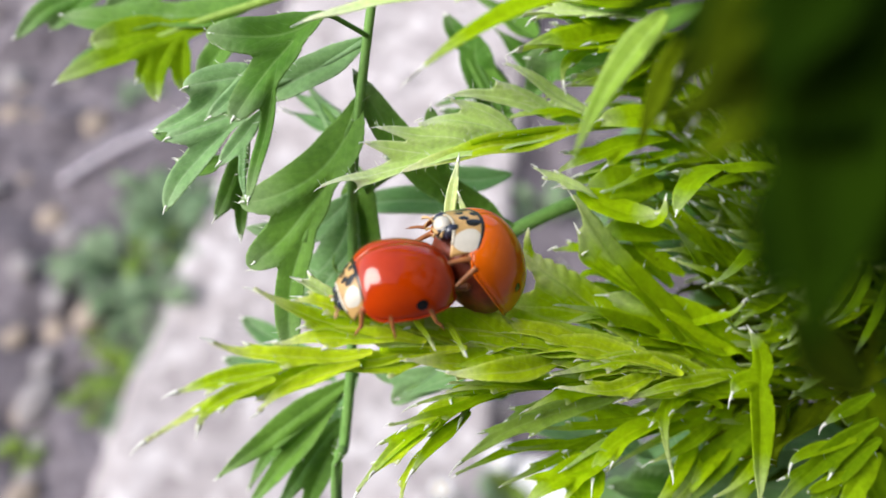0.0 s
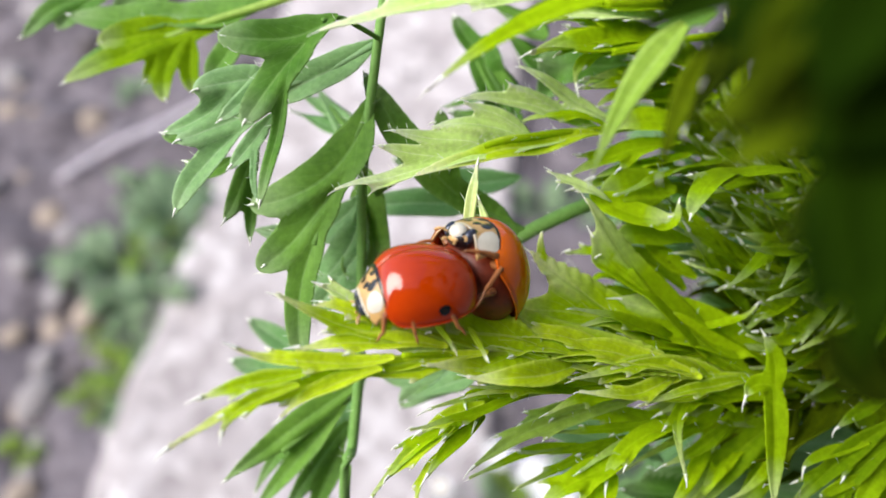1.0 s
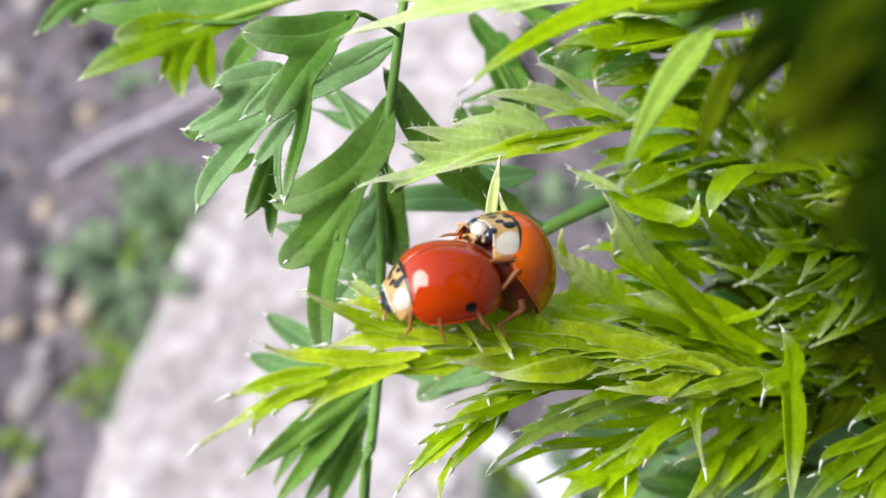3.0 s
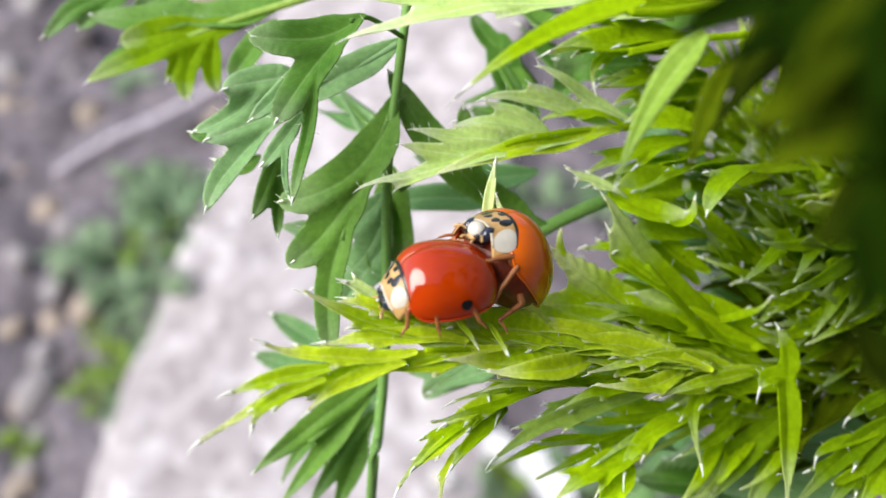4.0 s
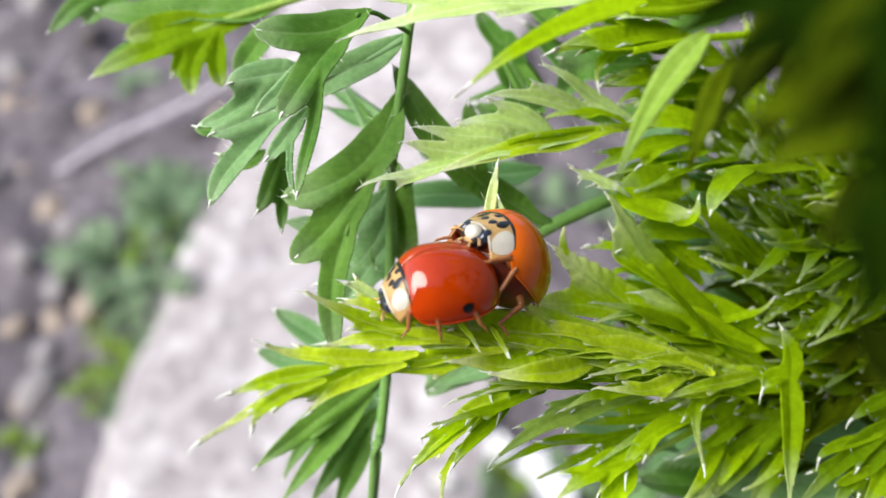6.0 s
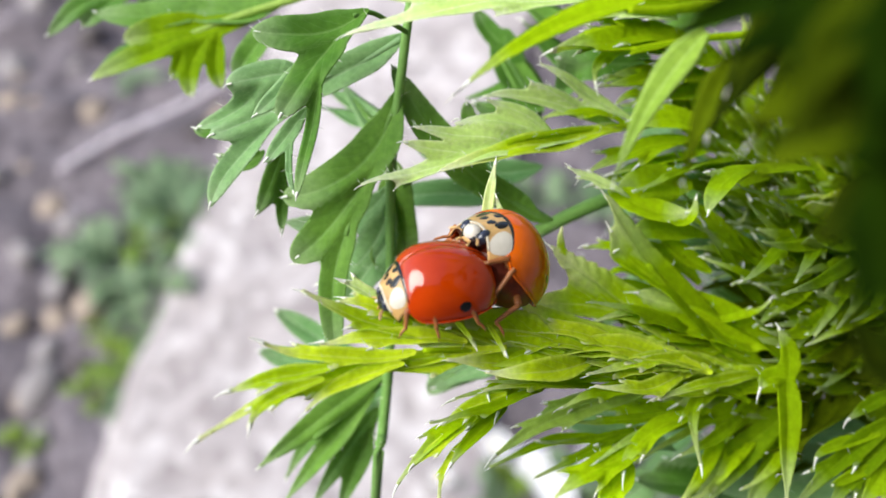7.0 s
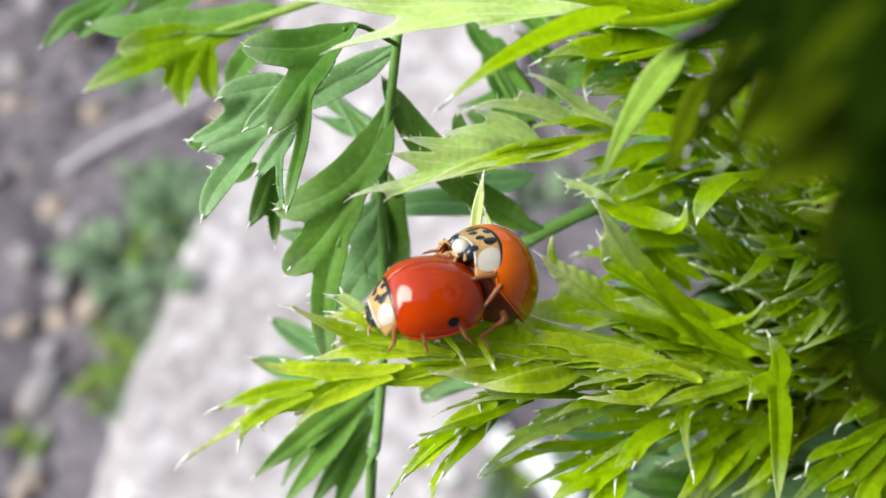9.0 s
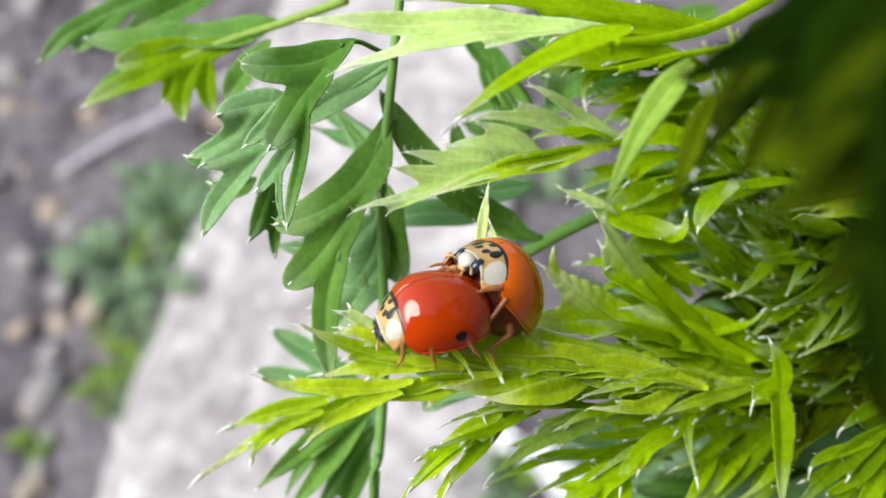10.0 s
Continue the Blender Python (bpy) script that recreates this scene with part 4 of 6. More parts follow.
blade(perch, [
    rib((0.22, 47.43, 0.47), (0.55, 47.63, 2.73), (0.92, 47.83, 4.93), 0.66)], PALE, hook=0.5, tip_r=0.07, wide_at=0.45, hairs=8)
blade(perch, [
    rib((1.58, 47.23, 0.80), (1.27, 47.33, 1.92), (0.92, 47.43, 2.98), 0.44)], PALE, hook=0.3, tip_r=0.05, wide_at=0.45, hairs=3)
f = stem(sunlit_herb, [(19.96, 54.00, -8.40), (11.54, 51.40, -7.97), (4.95, 49.40, -7.77), (1.15, 48.00, -8.62)], 0.60, 0.30, mat=YOUNG, hairs=10, name='frond')
blade(f, [rib((9.55, 50.40, -7.94), (3.19, 48.70, -7.92), (-1.61, 47.00, -8.65), 1.11, 1)], YOUNG, hook=0.9, tip_r=0.12, power=1.5, drop=0.95, wide_at=0.3, neck=0.9, root=0.4, blend=0.08, hairs=4, cup=0.6)
blade(f, [rib((3.52, 48.69, -8.25), (-1.16, 47.09, -9.73), (-4.57, 45.49, -13.00), 1.18, 2)], YOUNG, hook=0.9, tip_r=0.12, power=1.5, drop=0.95, wide_at=0.3, neck=0.9, root=0.4, blend=0.08, hairs=4, cup=0.6)
blade(f, [rib((5.58, 49.17, -7.74), (2.47, 48.17, -8.16), (0.96, 47.17, -9.52), 1.10)], YOUNG, hook=0.9, tip_r=0.12, power=1.5, drop=0.95, wide_at=0.3, neck=0.9, root=0.4, blend=0.08, hairs=4, cup=0.6)
blade(f, [rib((2.43, 47.76, -7.76), (0.77, 47.26, -7.80), (0.45, 46.76, -8.48), 0.54)], YOUNG, hook=0.9, tip_r=0.12, power=1.5, drop=0.95, wide_at=0.3, neck=0.9, root=0.4, blend=0.08, hairs=4, cup=0.6)
blade(f, [rib((1.43, 47.46, -9.16), (-0.53, 46.76, -10.77), (-1.72, 46.06, -12.11), 0.91)], YOUNG, hook=0.9, tip_r=0.12, power=1.5, drop=0.95, wide_at=0.3, neck=0.9, root=0.4, blend=0.08, hairs=4, cup=0.6)
blade(f, [rib((1.41, 47.20, -8.31), (-0.54, 46.60, -8.99), (-2.13, 46.00, -9.71), 0.96, 1)], LEMON, hook=0.9, tip_r=0.12, power=1.5, drop=0.95, wide_at=0.3, neck=0.9, root=0.4, blend=0.08, hairs=3)
blade(f, [rib((-0.21, 46.98, -9.54), (-2.75, 46.38, -11.31), (-3.84, 45.78, -12.09), 0.69, 2)], LEMON, hook=0.9, tip_r=0.12, power=1.5, drop=0.95, wide_at=0.3, neck=0.9, root=0.4, blend=0.08, hairs=3)
blade(f, [rib((-0.17, 47.55, -10.63), (-1.80, 47.05, -12.12), (-2.31, 46.55, -14.27), 0.46, 2)], LEMON, hook=0.9, tip_r=0.12, power=1.5, drop=0.95, wide_at=0.3, neck=0.9, root=0.4, blend=0.08, hairs=3)
blade(f, [
    rib((17.38, 53.00, -8.67), (9.35, 51.00, -7.77), (3.56, 49.00, -8.31), 1.35)], YOUNG, power=2.4, drop=0.7, neck=0.95, wide_at=0.45, hook=0.3, hairs=4, cup=0.5)
blade(f, [rib((10.89, 51.60, -8.77), (4.75, 50.30, -10.42), (0.90, 49.00, -12.37), 1.21, 2)], MID, hook=0.9, tip_r=0.12, power=1.5, drop=0.95, wide_at=0.3, neck=0.9, root=0.4, blend=0.08, hairs=7)
blade(f, [rib((8.69, 51.16, -8.69), (5.49, 50.66, -9.46), (3.64, 50.16, -10.22), 0.87, 2)], MID, hook=0.9, tip_r=0.12, power=1.5, drop=0.95, wide_at=0.3, neck=0.9, root=0.4, blend=0.08, hairs=7)
blade(f, [rib((13.60, 52.40, -10.88), (8.05, 51.40, -11.71), (3.60, 50.40, -11.74), 0.70, 1)], HERB, hook=0.9, tip_r=0.12, power=1.5, drop=0.95, wide_at=0.3, neck=0.9, root=0.4, blend=0.08, hairs=3)
blade(f, [rib((13.33, 52.67, -11.18), (9.28, 52.17, -11.99), (7.06, 51.67, -12.64), 0.89)], HERB, hook=0.9, tip_r=0.12, power=1.5, drop=0.95, wide_at=0.3, neck=0.9, root=0.4, blend=0.08, hairs=3)
blade(f, [rib((12.32, 51.68, -10.12), (9.00, 50.98, -10.57), (5.43, 50.28, -10.58), 0.64, 2)], HERB, hook=0.9, tip_r=0.12, power=1.5, drop=0.95, wide_at=0.3, neck=0.9, root=0.4, blend=0.08, hairs=3)
blade(f, [rib((14.47, 51.80, -10.15), (10.37, 50.90, -11.59), (8.79, 50.00, -13.66), 1.34, 1)], YOUNG, hook=0.9, tip_r=0.12, power=1.5, drop=0.95, wide_at=0.3, neck=0.9, root=0.4, blend=0.08, hairs=3, cup=0.6)
blade(f, [rib((10.06, 51.03, -12.49), (7.17, 50.43, -13.54), (4.69, 49.83, -15.03), 1.84, 2)], YOUNG, hook=0.9, tip_r=0.12, power=1.5, drop=0.95, wide_at=0.3, neck=0.9, root=0.4, blend=0.08, hairs=3, cup=0.6)
blade(f, [rib((9.41, 51.20, -13.58), (8.26, 50.70, -14.82), (7.14, 50.20, -16.04), 1.74, 1)], YOUNG, hook=0.9, tip_r=0.12, power=1.5, drop=0.95, wide_at=0.3, neck=0.9, root=0.4, blend=0.08, hairs=3, cup=0.6)
blade(f, [rib((17.01, 52.00, -9.63), (13.58, 51.00, -9.22), (13.46, 50.00, -13.19), 1.11, 2)], YOUNG, hook=0.9, tip_r=0.12, power=1.5, drop=0.95, wide_at=0.3, neck=0.9, root=0.4, blend=0.08, hairs=3, cup=0.6)
blade(f, [rib((19.91, 53.01, -9.03), (15.66, 52.21, -8.88), (12.24, 51.41, -9.79), 1.19, 2)], YOUNG, hook=0.9, tip_r=0.12, power=1.5, drop=0.95, wide_at=0.3, neck=0.9, root=0.4, blend=0.08, hairs=3, cup=0.6)
blade(f, [rib((15.97, 52.05, -9.21), (13.75, 51.75, -8.80), (12.95, 51.45, -8.40), 0.47, 2)], YOUNG, hook=0.9, tip_r=0.12, power=1.5, drop=0.95, wide_at=0.3, neck=0.9, root=0.4, blend=0.08, hairs=3, cup=0.6)
blade(f, [
    rib((18.76, 50.60, -7.23), (18.69, 49.90, -10.52), (18.25, 49.20, -15.07), 1.52),
    rib((18.82, 50.40, -8.57), (18.71, 50.00, -6.45), (17.89, 49.60, -4.71), 1.06),
    rib((18.99, 50.40, -7.95), (17.70, 50.20, -7.78), (16.94, 50.00, -8.56), 1.13)], YOUNG, hairs=18, hook=0.8, tip_r=0.1, blend=0.06, wide_at=0.42, power=1.8, cup=0.35)
f = stem(sunlit_herb, [(24.22, 56.00, -9.18), (17.75, 54.00, -7.37), (13.76, 53.00, -4.35), (10.61, 52.00, -1.08)], 0.70, 0.40, mat=HERB, hairs=8, name='frond')
blade(f, [
    rib((19.22, 54.00, -8.29), (13.13, 52.70, -3.43), (7.87, 51.40, 3.10), 2.31),
    rib((13.76, 53.00, -4.35), (10.34, 52.30, -1.45), (8.20, 51.60, 1.09), 1.53),
    rib((12.31, 53.00, -3.27), (9.32, 52.50, -1.10), (8.60, 52.00, -0.28), 0.91)], YOUNG, power=2.2, drop=0.85, wide_at=0.5, neck=0.9, root=0.35, hook=0.8, tip_r=0.09, blend=0.06, cell=0.17, hairs=12, cup=0.4)
blade(f, [
    rib((18.93, 54.20, -8.43), (10.70, 52.30, -4.28), (4.40, 50.40, -0.02), 3.33),
    rib((6.63, 51.40, -2.11), (5.28, 51.00, -0.54), (5.07, 50.60, 1.08), 0.58),
    rib((12.63, 52.80, -5.76), (7.33, 51.40, -3.68), (3.16, 50.00, -3.40), 1.71)], LEMON, power=2.2, drop=0.85, wide_at=0.5, neck=0.9, root=0.35, hook=0.8, tip_r=0.09, blend=0.06, cell=0.17, hairs=8, cup=0.3)
blade(f, [
    rib((21.41, 54.80, -7.86), (15.76, 53.60, -4.40), (10.01, 52.40, -2.87), 2.14),
    rib((18.11, 54.00, -6.64), (12.68, 53.00, -5.07), (8.51, 52.00, -3.73), 1.76)], YOUNG, power=2.2, drop=0.85, wide_at=0.5, neck=0.9, root=0.35, hook=0.8, tip_r=0.09, blend=0.06, cell=0.17, hairs=6, cup=0.45)
blade(f, [rib((19.44, 54.60, -4.49), (16.51, 53.70, -1.50), (14.39, 52.80, 1.47), 1.35, 1)], HERB, hook=0.9, tip_r=0.12, power=1.5, drop=0.95, wide_at=0.3, neck=0.9, root=0.4, blend=0.08, hairs=5, cup=0.6)
blade(f, [rib((20.08, 55.28, -3.05), (18.01, 54.78, -2.28), (17.45, 54.28, -1.15), 0.75)], HERB, hook=0.9, tip_r=0.12, power=1.5, drop=0.95, wide_at=0.3, neck=0.9, root=0.4, blend=0.08, hairs=5, cup=0.6)
blade(f, [rib((24.18, 56.00, -3.10), (20.39, 54.70, -0.05), (17.51, 53.40, 3.14), 1.44, 1)], YOUNG, hook=0.9, tip_r=0.12, power=1.5, drop=0.95, wide_at=0.3, neck=0.9, root=0.4, blend=0.08, hairs=6, cup=0.6)
blade(f, [rib((23.01, 55.94, -2.34), (20.02, 55.14, -0.80), (18.21, 54.34, 0.69), 1.07, 1)], YOUNG, hook=0.9, tip_r=0.12, power=1.5, drop=0.95, wide_at=0.3, neck=0.9, root=0.4, blend=0.08, hairs=6, cup=0.6)
blade(f, [rib((26.93, 55.40, -5.13), (22.51, 54.00, -4.88), (18.50, 52.60, -4.92), 1.48, 4)], HERB, hook=0.9, tip_r=0.12, power=1.5, drop=0.95, wide_at=0.3, neck=0.9, root=0.4, blend=0.08, hairs=6)
blade(f, [rib((24.53, 55.14, -3.98), (20.35, 54.14, -2.80), (17.22, 53.14, -2.09), 1.30, 1)], HERB, hook=0.9, tip_r=0.12, power=1.5, drop=0.95, wide_at=0.3, neck=0.9, root=0.4, blend=0.08, hairs=6)
blade(f, [rib((13.88, 53.40, -4.74), (17.07, 53.20, -4.36), (18.80, 53.00, -3.20), 0.67, 1)], YOUNG, hook=0.9, tip_r=0.12, power=1.5, drop=0.95, wide_at=0.3, neck=0.9, root=0.4, blend=0.08, hairs=6)
blade(f, [
    rib((8.20, 52.00, 3.56), (10.53, 51.70, 2.35), (12.96, 51.40, 2.14), 1.85),
    rib((11.50, 51.40, 1.65), (12.90, 51.20, 1.65), (13.36, 51.00, 3.09), 0.61)], YOUNG, power=2.4, drop=0.7, neck=0.95, wide_at=0.45, hook=0.3, hairs=8, cup=0.3)
blade(f, [
    rib((13.72, 53.00, 3.91), (11.08, 52.50, 3.94), (8.84, 52.00, 3.31), 2.02),
    rib((15.14, 54.00, 0.68), (12.07, 53.50, 1.04), (9.78, 53.00, 0.68), 1.42)], HERB, power=2.4, drop=0.7, neck=0.95, wide_at=0.45, hook=0.3, hairs=8)
blade(f, [
    rib((9.45, 51.60, 3.05), (7.25, 51.10, 4.06), (5.48, 50.60, 4.91), 0.75, 3)], PALE, hook=0.6, tip_r=0.06, wide_at=0.4, hairs=6)
blade(f, [
    rib((16.88, 50.00, 5.01), (14.67, 49.50, 4.09), (13.44, 49.00, 2.06), 1.45),
    rib((21.08, 51.00, 4.90), (16.99, 50.30, 4.83), (13.52, 49.60, 4.50), 0.67)], HERB, power=2.4, drop=0.7, neck=0.95, wide_at=0.45, hook=0.3, hairs=8)
blade(f, [rib((13.83, 53.40, 6.82), (10.10, 52.90, 6.04), (6.79, 52.40, 4.57), 1.81, 2)], YOUNG, hook=0.9, tip_r=0.12, power=1.5, drop=0.95, wide_at=0.3, neck=0.9, root=0.4, blend=0.08, hairs=3)
blade(f, [rib((13.63, 53.93, 5.60), (10.23, 53.43, 4.83), (7.17, 52.93, 3.89), 1.04, 1)], YOUNG, hook=0.9, tip_r=0.12, power=1.5, drop=0.95, wide_at=0.3, neck=0.9, root=0.4, blend=0.08, hairs=3)
blade(f, [rib((14.78, 54.08, 6.17), (11.33, 53.48, 5.38), (8.49, 52.88, 4.61), 1.40, 1)], YOUNG, hook=0.9, tip_r=0.12, power=1.5, drop=0.95, wide_at=0.3, neck=0.9, root=0.4, blend=0.08, hairs=3)
blade(f, [rib((21.87, 56.00, 1.45), (18.25, 55.50, 3.32), (15.08, 55.00, 5.15), 1.58)], HERB, hook=0.9, tip_r=0.12, power=1.5, drop=0.95, wide_at=0.3, neck=0.9, root=0.4, blend=0.08, hairs=3)
blade(f, [rib((22.71, 56.15, -0.45), (18.70, 55.65, 1.44), (16.25, 55.15, 2.93), 1.46, 1)], HERB, hook=0.9, tip_r=0.12, power=1.5, drop=0.95, wide_at=0.3, neck=0.9, root=0.4, blend=0.08, hairs=3)
blade(f, [rib((21.14, 56.09, 4.11), (17.90, 55.59, 5.95), (15.84, 55.09, 7.39), 1.46, 1)], HERB, hook=0.9, tip_r=0.12, power=1.5, drop=0.95, wide_at=0.3, neck=0.9, root=0.4, blend=0.08, hairs=3)
blade(f, [rib((27.27, 56.00, -7.66), (22.98, 55.00, -6.77), (17.01, 54.00, -5.79), 1.38, 1)], YOUNG, hook=0.9, tip_r=0.12, power=1.5, drop=0.95, wide_at=0.3, neck=0.9, root=0.4, blend=0.08, hairs=3)
blade(f, [rib((25.62, 55.74, -9.52), (22.21, 54.94, -7.88), (18.54, 54.14, -7.39), 1.13, 2)], YOUNG, hook=0.9, tip_r=0.12, power=1.5, drop=0.95, wide_at=0.3, neck=0.9, root=0.4, blend=0.08, hairs=3)
blade(f, [rib((26.64, 56.25, -9.99), (24.10, 55.75, -8.38), (21.59, 55.25, -6.43), 0.96, 2)], YOUNG, hook=0.9, tip_r=0.12, power=1.5, drop=0.95, wide_at=0.3, neck=0.9, root=0.4, blend=0.08, hairs=3)
blade(f, [rib((26.40, 56.60, -3.14), (24.31, 56.30, -1.21), (23.10, 56.00, 0.39), 1.41)], HERB, hook=0.9, tip_r=0.12, power=1.5, drop=0.95, wide_at=0.3, neck=0.9, root=0.4, blend=0.08, hairs=3)
blade(f, [rib((26.92, 56.89, -1.61), (25.21, 56.59, 0.70), (23.14, 56.29, 2.22), 1.42)], HERB, hook=0.9, tip_r=0.12, power=1.5, drop=0.95, wide_at=0.3, neck=0.9, root=0.4, blend=0.08, hairs=3)
blade(f, [rib((14.71, 54.94, -2.29), (12.33, 54.44, -0.42), (10.00, 53.94, -0.05), 1.24, 1)], HERB, hook=0.9, tip_r=0.12, power=1.5, drop=0.95, wide_at=0.3, neck=0.9, root=0.4, blend=0.08, hairs=3)
blade(f, [rib((12.41, 54.66, -3.02), (9.76, 54.46, -2.63), (7.88, 54.26, -2.26), 1.06, 2)], HERB, hook=0.9, tip_r=0.12, power=1.5, drop=0.95, wide_at=0.3, neck=0.9, root=0.4, blend=0.08, hairs=3)
blade(f, [rib((12.70, 54.40, -1.16), (9.29, 54.00, -0.05), (7.02, 53.60, 0.06), 0.80, 2)], YOUNG, hook=0.9, tip_r=0.12, power=1.5, drop=0.95, wide_at=0.3, neck=0.9, root=0.4, blend=0.08, hairs=3)
blade(f, [rib((10.92, 54.66, -2.28), (9.37, 54.36, -1.53), (8.39, 54.06, -2.43), 0.75)], YOUNG, hook=0.9, tip_r=0.12, power=1.5, drop=0.95, wide_at=0.3, neck=0.9, root=0.4, blend=0.08, hairs=3)
blade(f, [rib((15.50, 55.07, -1.55), (13.11, 54.57, -0.05), (11.13, 54.07, 1.96), 1.12)], YOUNG, hook=0.9, tip_r=0.12, power=1.5, drop=0.95, wide_at=0.3, neck=0.9, root=0.4, blend=0.08, hairs=3)
blade(f, [
    rib((19.58, 59.00, -0.10), (15.82, 58.50, 0.70), (11.73, 58.00, 0.30), 2.18),
    rib((19.58, 59.00, -1.69), (15.43, 58.50, -1.28), (12.13, 58.00, -1.66), 1.94),
    rib((17.57, 59.00, 1.89), (14.28, 58.70, 2.28), (11.43, 58.40, 1.87), 1.71)], BLUISH, power=2.4, drop=0.7, neck=0.95, wide_at=0.45, hook=0.3)
blade(f, [
    rib((21.33, 54.60, -10.43), (17.89, 54.30, -12.95), (14.30, 54.00, -16.92), 2.16),
    rib((22.26, 55.00, -11.26), (19.95, 54.80, -14.20), (18.02, 54.60, -17.12), 1.60)], HERB, power=2.4, drop=0.7, neck=0.95, wide_at=0.45, hook=0.3, hairs=6)
blade(f, [rib((26.60, 52.00, -10.45), (22.82, 51.50, -12.98), (19.29, 51.00, -16.15), 1.35, 2)], HERB, hook=0.9, tip_r=0.12, power=1.5, drop=0.95, wide_at=0.3, neck=0.9, root=0.4, blend=0.08, hairs=3)
blade(f, [rib((26.69, 52.15, -11.73), (23.61, 51.65, -14.08), (21.62, 51.15, -16.38), 1.30, 1)], HERB, hook=0.9, tip_r=0.12, power=1.5, drop=0.95, wide_at=0.3, neck=0.9, root=0.4, blend=0.08, hairs=3)
blade(f, [rib((26.64, 52.04, -12.77), (24.96, 51.54, -14.40), (23.49, 51.04, -16.35), 1.47, 1)], HERB, hook=0.9, tip_r=0.12, power=1.5, drop=0.95, wide_at=0.3, neck=0.9, root=0.4, blend=0.08, hairs=3)
blade(f, [rib((26.78, 53.00, -9.04), (24.72, 52.50, -10.02), (23.23, 52.00, -10.80), 1.02)], HERB, hook=0.9, tip_r=0.12, power=1.5, drop=0.95, wide_at=0.3, neck=0.9, root=0.4, blend=0.08, hairs=3)
blade(f, [rib((25.12, 51.87, -11.66), (22.05, 51.37, -12.24), (20.77, 50.87, -12.99), 0.88)], HERB, hook=0.9, tip_r=0.12, power=1.5, drop=0.95, wide_at=0.3, neck=0.9, root=0.4, blend=0.08, hairs=3)
blade(f, [rib((25.41, 51.73, -13.39), (22.69, 51.23, -14.31), (21.76, 50.73, -14.51), 0.70)], HERB, hook=0.9, tip_r=0.12, power=1.5, drop=0.95, wide_at=0.3, neck=0.9, root=0.4, blend=0.08, hairs=3)
blade(f, [
    rib((22.03, 58.00, -13.46), (17.59, 57.70, -14.96), (13.20, 57.40, -14.56), 1.53),
    rib((18.45, 59.00, -16.51), (15.18, 58.80, -16.84), (11.54, 58.60, -16.38), 2.34)], GREEN, power=2.4, drop=0.7, neck=0.95, wide_at=0.45, hook=0.3)
blade(f, [
    rib((29.41, 60.00, -13.95), (24.91, 60.00, -13.53), (18.80, 60.00, -14.75), 3.59),
    rib((27.47, 61.00, -17.50), (22.48, 61.00, -17.08), (17.09, 61.00, -17.07), 3.65),
    rib((14.89, 60.60, -14.89), (9.89, 60.30, -13.18), (4.95, 60.00, -12.29), 2.80),
    rib((13.36, 61.00, -17.06), (11.71, 61.00, -18.30), (10.05, 61.00, -19.55), 2.43)], BLUISH, power=2.4, drop=0.7, neck=0.95, wide_at=0.45, hook=0.3)
crowd(perch, (19.10, 53.63, -8.19), (-0.27, 45.23, -5.40), 17, (7.0, 11.0), (0.9, 1.4), 11, (LEMON, LEMON, YOUNG), 5)
crowd(perch, (17.42, 53.03, -8.89), (2.48, 48.03, -7.99), 6, (5.5, 8.0), (0.7, 1.0), 8, (YOUNG, LEMON, YOUNG), 6)
crowd(f, (23.08, 56.00, -9.56), (12.79, 53.40, -5.11), 22, (6.0, 10.0), (0.7, 1.2), 13, (YOUNG, LEMON, YOUNG), 7)
crowd(f, (27.78, 57.00, -6.26), (16.82, 54.60, -0.05), 18, (5.0, 8.0), (0.55, 0.9), 16, (YOUNG, YOUNG, HERB), 8)
crowd(f, (18.50, 54.00, -10.67), (7.36, 51.40, -11.53), 5, (5.0, 7.5), (0.6, 0.9), 10, (HERB, MID, HERB), 9)
m = stem(sunlit_herb, [(15.56, 55.40, 8.73), (9.76, 53.00, 7.66), (5.22, 51.40, 7.09), (1.64, 50.20, 6.26)], 0.60, 0.30, mat=YOUNG, hairs=12, name='frond')
blade(m, [
    rib((7.42, 52.00, 7.17), (-0.06, 50.10, 5.47), (-6.83, 48.20, 3.52), 1.50),
    rib((-1.76, 49.60, 4.68), (-3.60, 49.20, 4.15), (-4.81, 48.80, 3.49), 0.63),
    rib((1.30, 50.20, 5.58), (-2.26, 49.60, 5.81), (-4.39, 49.00, 6.11), 0.90),
    rib((3.07, 50.80, 6.09), (-0.74, 50.05, 6.74), (-3.73, 49.30, 7.04), 1.12),
    rib((5.22, 51.40, 6.57), (1.68, 50.70, 7.58), (-1.38, 50.00, 7.61), 1.24),
    rib((4.87, 51.40, 6.92), (2.56, 50.90, 8.22), (0.53, 50.40, 8.93), 0.92)], PALE, hairs=46, hook=0.5, tip_r=0.06, blend=0.03, root=0.3, power=2.0, drop=0.85, wide_at=0.4, cell=0.12, cup=0.15)
blade(m, [
    rib((8.32, 53.00, 7.65), (3.88, 51.90, 9.14), (0.32, 50.80, 9.06), 0.93),
    rib((9.04, 53.00, 7.66), (5.69, 52.20, 9.13), (3.26, 51.40, 10.17), 1.00),
    rib((10.21, 53.40, 7.89), (6.65, 52.70, 9.92), (3.93, 52.00, 11.23), 1.01)], PALE, hairs=30, hook=0.5, tip_r=0.06, blend=0.03, root=0.3, power=2.0, drop=0.85, wide_at=0.4, cell=0.12, cup=0.15)
